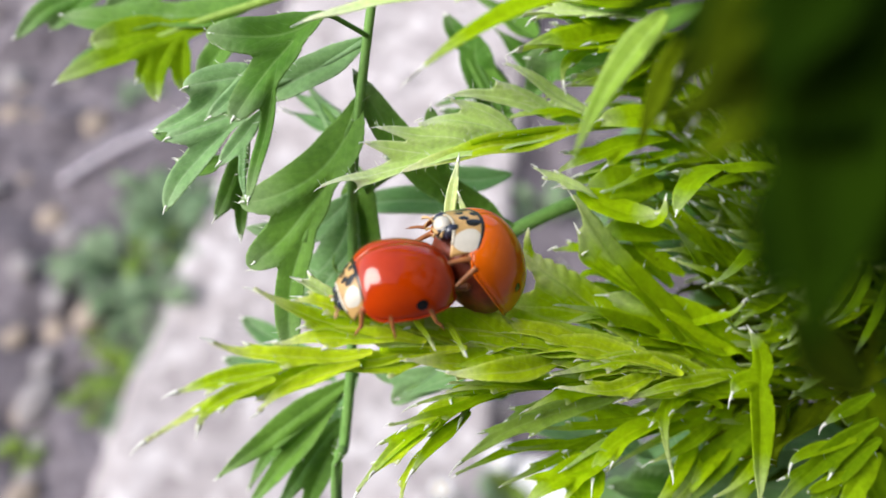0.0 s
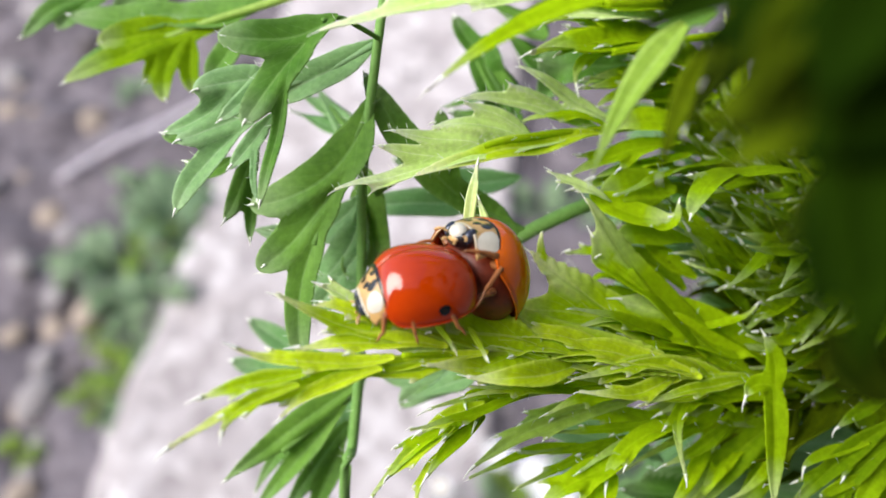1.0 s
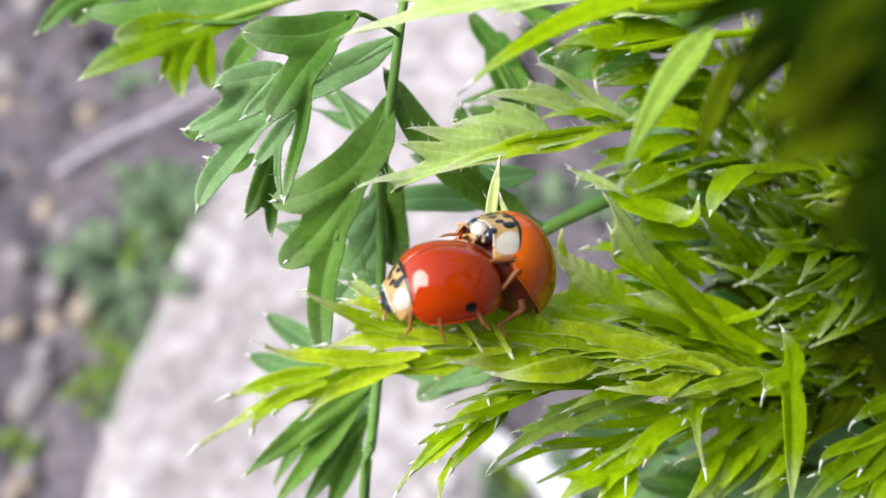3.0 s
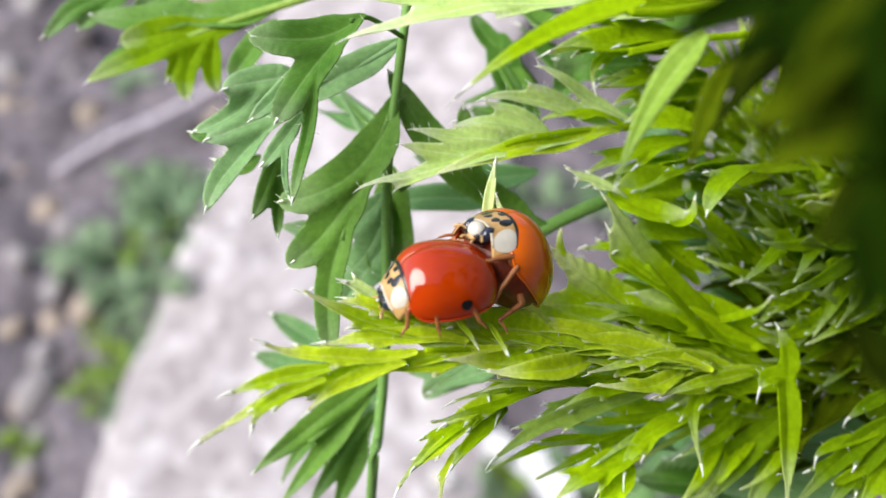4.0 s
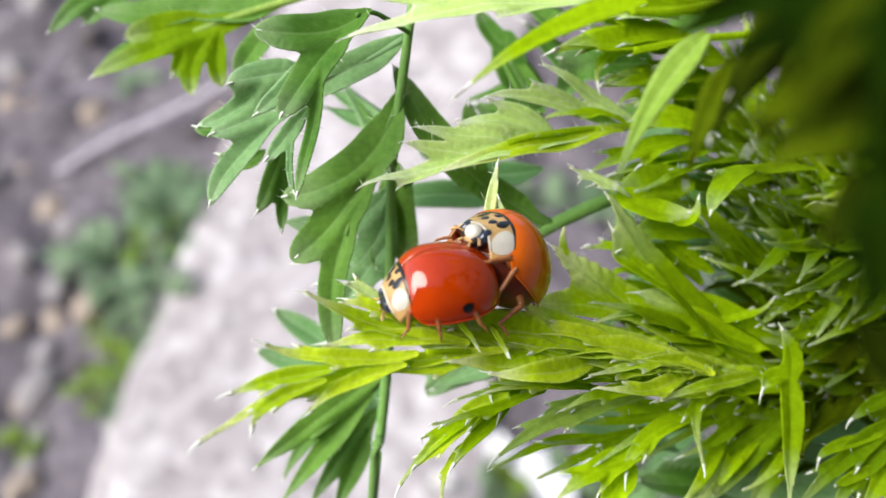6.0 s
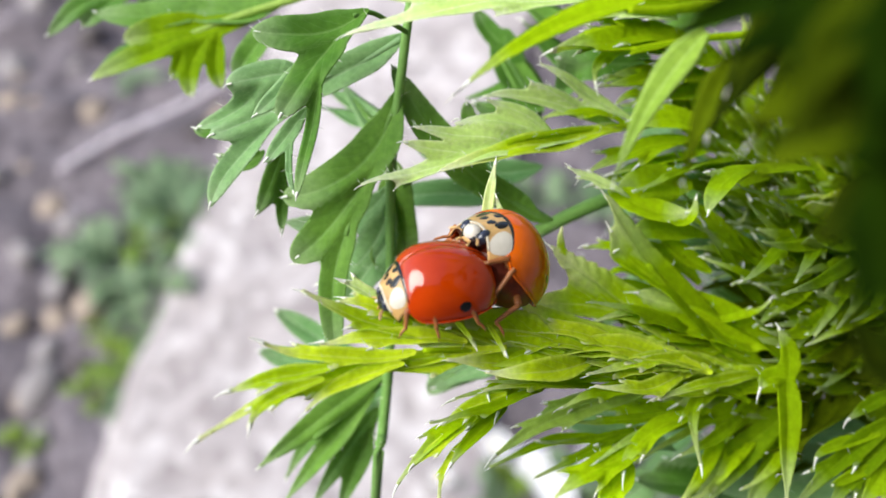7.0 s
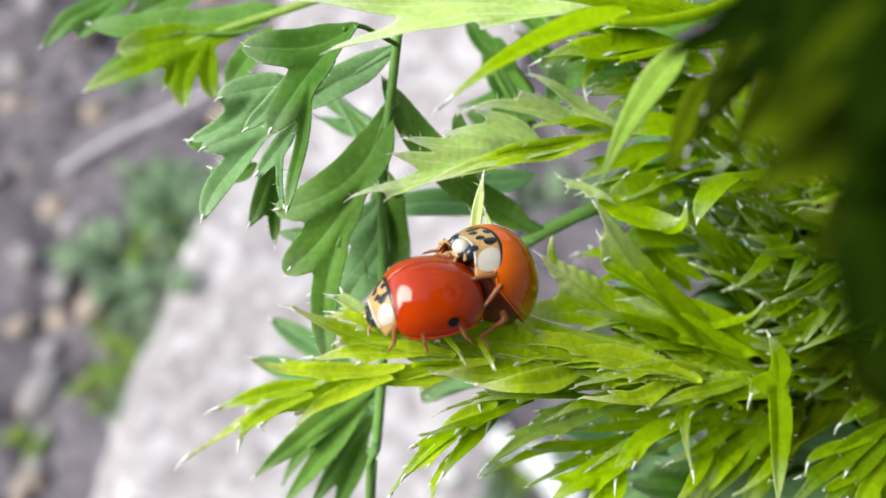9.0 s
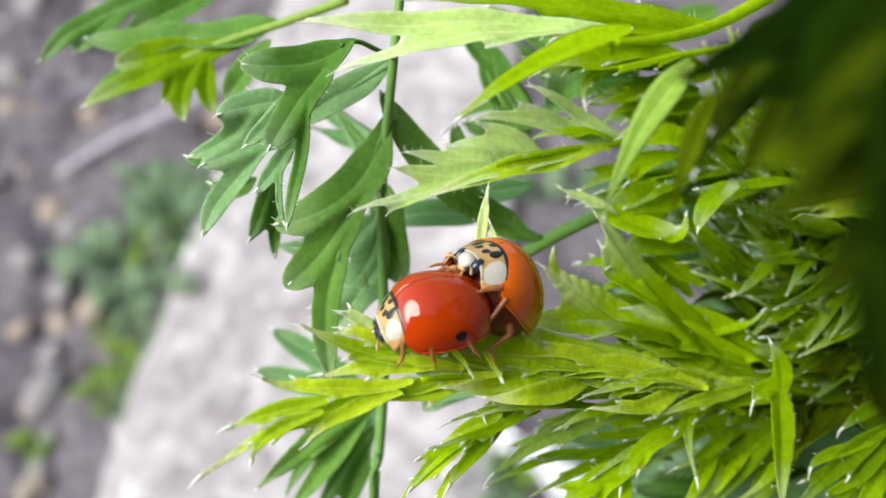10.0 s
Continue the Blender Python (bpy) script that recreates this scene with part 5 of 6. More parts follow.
blade(m, [
    rib((9.09, 52.40, 7.33), (3.40, 50.70, 6.21), (-2.27, 49.00, 4.46), 1.41)], LEMON, hairs=34, hook=0.25, tip_r=0.05, power=2.0, drop=0.8, neck=0.9, wide_at=0.45, cup=0.3)
blade(m, [
    rib((10.22, 53.40, 7.24), (7.17, 52.60, 8.31), (4.05, 51.80, 7.84), 1.05, 1),
    rib((14.75, 54.00, 7.25), (12.35, 53.30, 8.06), (9.67, 52.60, 7.96), 1.98)], YOUNG, power=2.4, drop=0.7, neck=0.95, wide_at=0.45, hook=0.3, hairs=6, cup=0.3)
blade(m, [rib((13.62, 54.00, 13.25), (8.67, 53.00, 13.47), (4.52, 52.00, 12.14), 1.82, 3)], YOUNG, hook=0.9, tip_r=0.12, power=1.5, drop=0.95, wide_at=0.3, neck=0.9, root=0.4, blend=0.08, hairs=10)
blade(m, [rib((11.15, 54.31, 13.87), (8.07, 53.61, 14.77), (5.61, 52.91, 14.30), 1.22, 2)], YOUNG, hook=0.9, tip_r=0.12, power=1.5, drop=0.95, wide_at=0.3, neck=0.9, root=0.4, blend=0.08, hairs=10)
blade(m, [rib((12.27, 54.40, 12.61), (8.46, 53.70, 12.27), (7.53, 53.00, 10.26), 1.04, 1)], YOUNG, hook=0.9, tip_r=0.12, power=1.5, drop=0.95, wide_at=0.3, neck=0.9, root=0.4, blend=0.08, hairs=4)
blade(m, [rib((13.54, 54.93, 11.80), (10.40, 54.23, 11.36), (7.92, 53.53, 10.36), 1.18, 1)], YOUNG, hook=0.9, tip_r=0.12, power=1.5, drop=0.95, wide_at=0.3, neck=0.9, root=0.4, blend=0.08, hairs=4)
blade(m, [rib((13.83, 54.65, 10.65), (10.73, 54.05, 9.98), (8.78, 53.45, 8.98), 1.36, 1)], YOUNG, hook=0.9, tip_r=0.12, power=1.5, drop=0.95, wide_at=0.3, neck=0.9, root=0.4, blend=0.08, hairs=4)
blade(m, [
    rib((11.83, 57.00, 12.60), (9.07, 56.70, 12.34), (5.58, 56.40, 12.65), 2.64),
    rib((9.74, 58.00, 10.46), (7.39, 58.00, 11.24), (5.63, 58.00, 9.67), 1.93)], GREEN, power=2.4, drop=0.7, neck=0.95, wide_at=0.45, hook=0.3)
f = stem(sunlit_herb, [(21.6, 57.0, 14.6), (14.8, 54.0, 13.5), (12.0, 53.1, 12.9), (9.6, 52.1, 12.3)], 0.54, 0.28, mat=YOUNG, name='frond')
lobe(f, (14.1, 54.1, 13.5), (9.1, 52.6, 13.0), (4.5, 51.1, 12.0), 4.62, mat=YOUNG, hairs=8, teeth=4, cut=(0.5, 0.6), wide_at=0.25)
lobe(f, (13.4, 54.0, 12.2), (10.6, 53.1, 10.7), (7.6, 52.1, 10.1), 2.15, mat=YOUNG, hairs=4, teeth=2, cut=(0.5, 0.5))
lobe(f, (15.5, 55.0, 11.1), (11.7, 54.0, 11.2), (8.0, 53.1, 10.8), 2.92, mat=YOUNG, hairs=5, teeth=3, cut=(0.5, 0.5))
lobe(f, (13.0, 54.1, 14.9), (8.9, 53.1, 15.0), (4.9, 52.2, 14.4), 3.23, mat=PALE, hairs=8, teeth=4, cut=(0.5, 0.5))
lobe(f, (16.3, 55.0, 12.2), (12.7, 54.3, 12.8), (9.2, 53.6, 13.4), 2.93, mat=YOUNG, teeth=3)
lobe(f, (14.5, 54.1, 15.7), (10.3, 53.4, 15.6), (6.2, 52.7, 15.4), 2.88, mat=YOUNG, teeth=3)
lobe(f, (17.4, 56.0, 10.2), (13.5, 55.0, 10.2), (9.7, 54.1, 9.8), 2.97, mat=YOUNG, hairs=5, teeth=3, cut=(0.5, 0.5))
near = stem(sunlit_herb, [(16.3, 43.0, 14.7), (12.1, 41.1, 12.4), (8.7, 39.1, 11.3), (6.4, 38.1, 11.0)], 0.70, 0.36, mat=YOUNG, name='frond')
lobe(near, (7.3, 38.6, 11.7), (2.5, 38.1, 9.9), (-1.6, 37.6, 7.0), 1.61, mat=YOUNG, hairs=4, tip=0.88)
lobe(near, (9.8, 37.5, 9.9), (7.1, 36.8, 6.5), (5.3, 36.0, 2.8), 1.55, mat=MID, hairs=4, tip=0.92)
# Shaded upper lobes; the dark materials stand in for the shade on them.
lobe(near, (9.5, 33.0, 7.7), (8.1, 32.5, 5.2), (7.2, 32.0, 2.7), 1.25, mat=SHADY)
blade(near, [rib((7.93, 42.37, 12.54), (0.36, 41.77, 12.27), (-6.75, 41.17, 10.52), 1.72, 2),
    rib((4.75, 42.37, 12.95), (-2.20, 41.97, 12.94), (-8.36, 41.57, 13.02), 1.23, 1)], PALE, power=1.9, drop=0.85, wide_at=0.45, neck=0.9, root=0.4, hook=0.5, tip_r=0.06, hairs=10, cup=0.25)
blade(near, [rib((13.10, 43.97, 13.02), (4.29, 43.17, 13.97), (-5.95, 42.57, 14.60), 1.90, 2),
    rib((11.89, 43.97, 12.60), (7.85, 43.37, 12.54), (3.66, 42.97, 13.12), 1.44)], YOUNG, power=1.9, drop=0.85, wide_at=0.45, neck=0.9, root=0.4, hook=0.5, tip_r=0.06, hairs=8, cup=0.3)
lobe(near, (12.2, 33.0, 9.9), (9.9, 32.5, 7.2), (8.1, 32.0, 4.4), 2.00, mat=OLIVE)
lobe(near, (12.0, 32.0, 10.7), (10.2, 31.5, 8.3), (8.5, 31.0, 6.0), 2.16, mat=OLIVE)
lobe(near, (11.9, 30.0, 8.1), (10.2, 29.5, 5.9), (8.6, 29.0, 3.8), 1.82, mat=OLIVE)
shadow_herb = tagged(holder('herb', (13.7, 22.8, -7.0)), 'dark olive leaves of a shaded herb hanging close by, its shade put into their colour', 'herb')
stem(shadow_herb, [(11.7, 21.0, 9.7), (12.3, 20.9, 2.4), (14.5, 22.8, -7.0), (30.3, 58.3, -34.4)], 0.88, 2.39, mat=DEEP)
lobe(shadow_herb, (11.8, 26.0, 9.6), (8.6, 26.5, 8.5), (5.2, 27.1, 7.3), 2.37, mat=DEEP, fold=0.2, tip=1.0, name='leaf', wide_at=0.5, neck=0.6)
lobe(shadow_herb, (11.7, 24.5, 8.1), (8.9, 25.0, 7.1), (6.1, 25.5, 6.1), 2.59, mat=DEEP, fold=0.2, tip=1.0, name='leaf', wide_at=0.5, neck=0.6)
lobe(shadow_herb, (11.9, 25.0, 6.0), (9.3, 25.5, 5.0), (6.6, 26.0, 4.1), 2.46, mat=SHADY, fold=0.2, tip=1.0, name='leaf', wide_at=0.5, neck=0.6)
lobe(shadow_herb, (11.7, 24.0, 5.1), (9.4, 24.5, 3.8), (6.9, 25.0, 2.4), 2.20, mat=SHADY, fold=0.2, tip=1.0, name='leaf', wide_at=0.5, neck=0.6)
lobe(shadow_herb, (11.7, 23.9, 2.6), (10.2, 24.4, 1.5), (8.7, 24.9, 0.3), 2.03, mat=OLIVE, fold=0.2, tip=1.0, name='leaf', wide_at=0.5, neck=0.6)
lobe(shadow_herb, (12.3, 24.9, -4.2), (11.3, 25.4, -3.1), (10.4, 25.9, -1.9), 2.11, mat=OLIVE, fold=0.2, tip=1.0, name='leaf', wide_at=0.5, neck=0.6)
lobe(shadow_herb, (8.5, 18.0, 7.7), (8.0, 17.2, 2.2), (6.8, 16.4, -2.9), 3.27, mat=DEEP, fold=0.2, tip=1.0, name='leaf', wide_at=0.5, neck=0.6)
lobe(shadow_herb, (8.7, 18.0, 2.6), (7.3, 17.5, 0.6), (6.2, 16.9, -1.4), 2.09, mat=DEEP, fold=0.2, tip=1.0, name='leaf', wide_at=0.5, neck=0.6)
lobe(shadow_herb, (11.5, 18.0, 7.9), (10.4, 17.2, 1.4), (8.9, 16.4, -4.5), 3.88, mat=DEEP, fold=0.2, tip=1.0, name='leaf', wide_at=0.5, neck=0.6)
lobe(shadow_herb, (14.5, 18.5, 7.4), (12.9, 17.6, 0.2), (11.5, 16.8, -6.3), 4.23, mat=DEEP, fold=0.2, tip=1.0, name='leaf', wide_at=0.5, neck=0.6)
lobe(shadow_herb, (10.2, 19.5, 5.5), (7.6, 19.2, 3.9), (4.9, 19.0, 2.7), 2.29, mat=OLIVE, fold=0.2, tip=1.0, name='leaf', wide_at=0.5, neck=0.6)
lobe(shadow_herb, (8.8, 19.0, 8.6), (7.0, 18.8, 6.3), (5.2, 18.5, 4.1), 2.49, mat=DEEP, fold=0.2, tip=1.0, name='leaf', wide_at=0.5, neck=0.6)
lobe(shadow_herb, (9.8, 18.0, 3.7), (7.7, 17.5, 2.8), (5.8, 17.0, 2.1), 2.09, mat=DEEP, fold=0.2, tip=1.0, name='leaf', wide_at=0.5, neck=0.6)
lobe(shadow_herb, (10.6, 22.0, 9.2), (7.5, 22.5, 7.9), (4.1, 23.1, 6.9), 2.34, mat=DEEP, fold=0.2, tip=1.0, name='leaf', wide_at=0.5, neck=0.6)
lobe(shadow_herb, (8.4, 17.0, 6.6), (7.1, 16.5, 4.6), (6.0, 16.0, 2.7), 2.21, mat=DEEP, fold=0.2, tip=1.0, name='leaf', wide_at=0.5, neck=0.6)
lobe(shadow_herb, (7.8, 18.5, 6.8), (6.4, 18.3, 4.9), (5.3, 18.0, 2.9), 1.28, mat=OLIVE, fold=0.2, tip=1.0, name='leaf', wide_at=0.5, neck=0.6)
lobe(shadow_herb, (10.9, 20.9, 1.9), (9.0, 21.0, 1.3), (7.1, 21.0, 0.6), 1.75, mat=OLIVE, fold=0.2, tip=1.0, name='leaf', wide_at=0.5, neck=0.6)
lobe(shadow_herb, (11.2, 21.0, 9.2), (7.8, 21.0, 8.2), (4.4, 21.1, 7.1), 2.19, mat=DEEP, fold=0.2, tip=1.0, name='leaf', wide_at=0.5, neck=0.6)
# Three large leaves outside the view, added to keep sky light off the crown.
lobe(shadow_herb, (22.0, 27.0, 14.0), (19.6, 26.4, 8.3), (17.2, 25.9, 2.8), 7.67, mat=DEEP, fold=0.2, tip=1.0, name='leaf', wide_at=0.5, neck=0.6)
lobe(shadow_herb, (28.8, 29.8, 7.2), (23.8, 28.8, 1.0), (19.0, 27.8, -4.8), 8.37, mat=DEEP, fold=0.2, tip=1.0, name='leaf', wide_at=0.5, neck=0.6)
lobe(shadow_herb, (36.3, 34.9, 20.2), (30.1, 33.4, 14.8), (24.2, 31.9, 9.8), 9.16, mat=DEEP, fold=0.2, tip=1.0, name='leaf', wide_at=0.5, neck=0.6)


def crown_fill():
    """More crowded feathery leaves in and behind the crown of the bright herb."""
    rng = random.Random(21)
    # how many, across, height, depth, length, width, kinds of leaf
    layers = [(13, (9, 21), (-8, 7), (53, 57), (13, 18), (3.2, 4.4), (HERB, YOUNG, HERB)),
              (3, (10, 18), (-16, -9), (53, 57), (12, 16), (3.2, 4.2), (HERB, YOUNG, HERB)),
              (12, (12, 26), (4, 14), (55, 59), (11, 15), (3.4, 5), (YOUNG, YOUNG, LEMON)),
              (12, (12, 34), (-22, 14), (60, 66), (12, 17), (4, 6), (HERB, MID, HERB))]
    for many, xs, zs, ys, ls, ws, leaf_kinds in layers:
        for k in range(many):
            kinds = leaf_kinds
            x, y, z = rng.uniform(*xs), rng.uniform(*ys), zs[0] + (zs[1] - zs[0]) * (k + rng.random()) / many
            if x < 14 and -5 < z < 5:
                x += 5
            # Shade at the crown's right and foot comes from darker leaf colours.
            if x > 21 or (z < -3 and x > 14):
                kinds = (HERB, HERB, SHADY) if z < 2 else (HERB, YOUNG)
            ang = math.pi + rng.gauss(0, 0.22) - (z + 5) * 0.045
            n = rng.uniform(*ls)
            tip_at = Vector((x, y, z))
            base = tip_at - Vector((math.cos(ang), -0.36, math.sin(ang))) * n
            mid = (base + tip_at) / 2 + Vector((0, rng.uniform(-1.0, 0.2), rng.uniform(-1.1, 1.1)))
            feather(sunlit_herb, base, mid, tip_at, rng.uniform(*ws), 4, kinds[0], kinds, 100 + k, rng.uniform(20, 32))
    for k in range(60):
        x, y, z = rng.uniform(10, 42), rng.uniform(70, 84), rng.uniform(-28, 16)
        ang = math.pi + rng.gauss(0, 0.5)
        tip_at = Vector((x, y, z))
        base = tip_at - Vector((math.cos(ang), -0.3, math.sin(ang))) * rng.uniform(9, 15)
        lobe(crown, base, (base + tip_at) / 2 + Vector((0, 0, rng.uniform(-1, 1))), tip_at, rng.uniform(3, 5), mat=rng.choice((BLUISH, GREEN, BLUISH)), teeth=3, cut=(0.4, 0.4))


crown = stem(sunlit_herb, [(34, 66, -8), (28, 66, -7), (22, 66, -6), (17, 66, -5)], 1.6, 0.8, mat=YOUNG, name="frond")
crown_fill()

# ---- ladybirds ----
def wing_paint(name, color, deep):
    m, n, l, b = shader(name)
    r = ramp(n, [(0.3, deep), (0.7, color)])
    l.new(noisy(n, l, 420, 3), r.inputs[0])
    l.new(r.outputs[0], b.inputs["Base Color"])
    b.inputs["Roughness"].default_value = 0.3
    b.inputs["Coat Weight"].default_value, b.inputs["Coat Roughness"].default_value = 1.0, 0.10
    b.inputs["Coat IOR"].default_value = 1.7
    b.inputs["Specular IOR Level"].default_value = 0.0
    bumped(n, l, b, noisy(n, l, 9000, 2), 0.12, 0.00002)
    return m


RED = wing_paint("red_wing_case", (0.52, 0.046, 0.0003), (0.38, 0.026, 0.0002))
ORANGE = wing_paint("orange_wing_case", (0.756, 0.1395, 0.0018), (0.648, 0.099, 0.0009))
BLACK = plain_material("black_chitin", (0.012, 0.011, 0.012), 0.25, 3000, 0.3, coat=0.4)
CREAM = plain_material("cream_chitin", (0.6364, 0.5676, 0.4472), 0.4, 1500, 0.12, coat=0.3)
IVORY = plain_material("ivory_chitin", (0.6364, 0.5934, 0.516), 0.45, 1500, 0.08, coat=0.3)
AMBER = plain_material("amber_chitin", (0.5676, 0.344, 0.129), 0.4, 1500, 0.25, coat=0.3)
LEG = plain_material("leg_chitin", (0.3096, 0.1118, 0.0344), 0.4, 2500, 0.35, coat=0.2)
BELLY = plain_material("belly_chitin", (0.17, 0.026, 0.008), 0.45, 2000, 0.4)
EYE = plain_material("eye", (0.03, 0.035, 0.06), 0.22, 4000, 0.2, coat=0.6)
MM = 0.001


def dome(u, v, a=2.65, b=2.5, h=2.7, back=-0.45):
    """A point of the wing-case dome: u from the front (0) to the tail (1), v from one rim (-1) over the back to the other (1)."""
    th = math.pi * u
    x = math.cos(th) * a + back
    s = max(math.sin(th), 0.0) ** 0.60 * (1 + 0.10 * math.cos(th + 0.5))
    ph = v * math.pi / 2 * 1.09 * (0.60 + 0.40 * min(1.0, u / 0.24))
    return Vector((x, math.sin(ph) * b * s, max(math.cos(ph), -0.15) * h * s ** 1.1))


def shell(fn, u0, u1, v0, v1, nu, nv, thick, lift=0.0):
    """A curved plate with thickness over part of a surface."""
    bm = bmesh.new()
    rows = []
    for i in range(nu + 1):
        row = []
        for j in range(nv + 1):
            u, v = u0 + (u1 - u0) * i / nu, v0 + (v1 - v0) * j / nv
            p = fn(u, v)
            e = 0.002
            du, dv = fn(min(u + e, 1), v) - fn(max(u - e, 0), v), fn(u, v + e) - fn(u, v - e)
            nor = dv.cross(du)
            nor = nor.normalized() if nor.length > 1e-9 else Vector((0, 0, 1))
            if nor.dot(p - Vector((-0.5, 0, 0))) < 0:
                nor = -nor
            row.append((bm.verts.new((p + nor * lift) * MM), bm.verts.new((p + nor * (lift - thick)) * MM)))
        rows.append(row)
    for i in range(nu):
        for j in range(nv):
            a, b, c, d = rows[i][j], rows[i + 1][j], rows[i + 1][j + 1], rows[i][j + 1]
            bm.faces.new((a[0], d[0], c[0], b[0]))
            bm.faces.new((a[1], b[1], c[1], d[1]))
    for line in ([rows[i][0] for i in range(nu + 1)], [rows[i][nv] for i in range(nu + 1)], rows[0], rows[nu]):
        for a, b in zip(line, line[1:]):
            bm.faces.new((a[0], b[0], b[1], a[1]))
    bmesh.ops.recalc_face_normals(bm, faces=bm.faces)
    return bm


def patch(fn, u, v, ru, rv, lift=0.03, wob=0.1, seed=0, turn=0.0):
    """A rounded marking lying on a surface."""
    bm = bmesh.new()
    rng = random.Random(seed)
    ph = rng.uniform(0, 6)
    rings, n = [], 18
    for k in (0.0, 0.4, 0.75, 1.0):
        ring = []
        for j in range(n if k else 1):
            an = j / n * math.tau
            r = k * (1 + wob * math.sin(2 * an + ph) + wob * 0.6 * math.sin(3 * an + ph * 2))
            x, y = math.cos(an) * ru * r, math.sin(an) * rv * r
            uu, vv = u + x * math.cos(turn) - y * math.sin(turn), v + x * math.sin(turn) + y * math.cos(turn)
            p, e = fn(uu, vv), 0.003
            nor = (fn(uu, vv + e) - fn(uu, vv - e)).cross(fn(uu + e, vv) - fn(uu - e, vv)).normalized()
            if nor.dot(p - fn.centre) < 0:
                nor = -nor
            ring.append(bm.verts.new((p + nor * (lift * (1 - 0.6 * k * k))) * MM))
        rings.append(ring)
    for j in range(n):
        bm.faces.new((rings[0][0], rings[1][j], rings[1][(j + 1) % n]))
        for a, b in zip(rings[1:], rings[2:]):
            bm.faces.new((a[j], b[j], b[(j + 1) % n], a[(j + 1) % n]))
    bmesh.ops.recalc_face_normals(bm, faces=bm.faces)
    return bm


dome.centre = Vector((-0.5, 0, 0))


def shield(u, v):
    """The pronotum: a broad curved plate before the wing cases, bent down steeply at its front."""
    th = v * 1.05
    u = max(u, -0.05)
    w = 2.0 - 0.35 * max(u, 0.0) ** 1.8
    x = 1.62 + 0.95 * u * (1 - 0.50 * abs(v) ** 4) + 0.30 * math.cos(th) - 0.05 * v * v
    return Vector((x, math.sin(th) * w, 2.3 * math.cos(th) - 0.63 - 1.25 * max(u, 0.0) ** 1.2))


shield.centre = Vector((1.5, 0, -0.6))


def ball(radii, at, seg=16):
    bm = bmesh.new()
    bmesh.ops.create_uvsphere(bm, u_segments=seg, v_segments=seg // 2 + 2, radius=1)
    for v in bm.verts:
        v.co = Vector((v.co.x * radii[0] + at[0], v.co.y * radii[1] + at[1], v.co.z * radii[2] + at[2])) * MM
    return bm


def limb(points, r0, r1):
    bm = bmesh.new()
    tube(bm, [Vector(p) * MM for p in points], r0 * MM, r1 * MM, 7)
    return bm


def leg_mesh(hip, knee, ankle, toe):
    """A leg in one piece: thick thigh, thinner shin, jointed foot with a claw."""
    bm = bmesh.new()
    for a, b, r0, r1 in ((hip, knee, 0.24, 0.18), (knee, ankle, 0.15, 0.10), (ankle, toe, 0.09, 0.06)):
        a, b = Vector(a), Vector(b)
        m = (a + b) / 2 + Vector((0, 0, 0.06))
        tube(bm, [a * MM, m * MM, b * MM], r0 * MM, r1 * MM, 7)
    t, w = Vector(toe), (Vector(toe) - Vector(ankle)).normalized()
    for s in (-1, 1):
        cone(bm, t * MM, (t + w * 0.14 + Vector((0.05 * s, 0.06 * s, -0.08))) * MM, 0.03 * MM, 0, 4)
    return bm


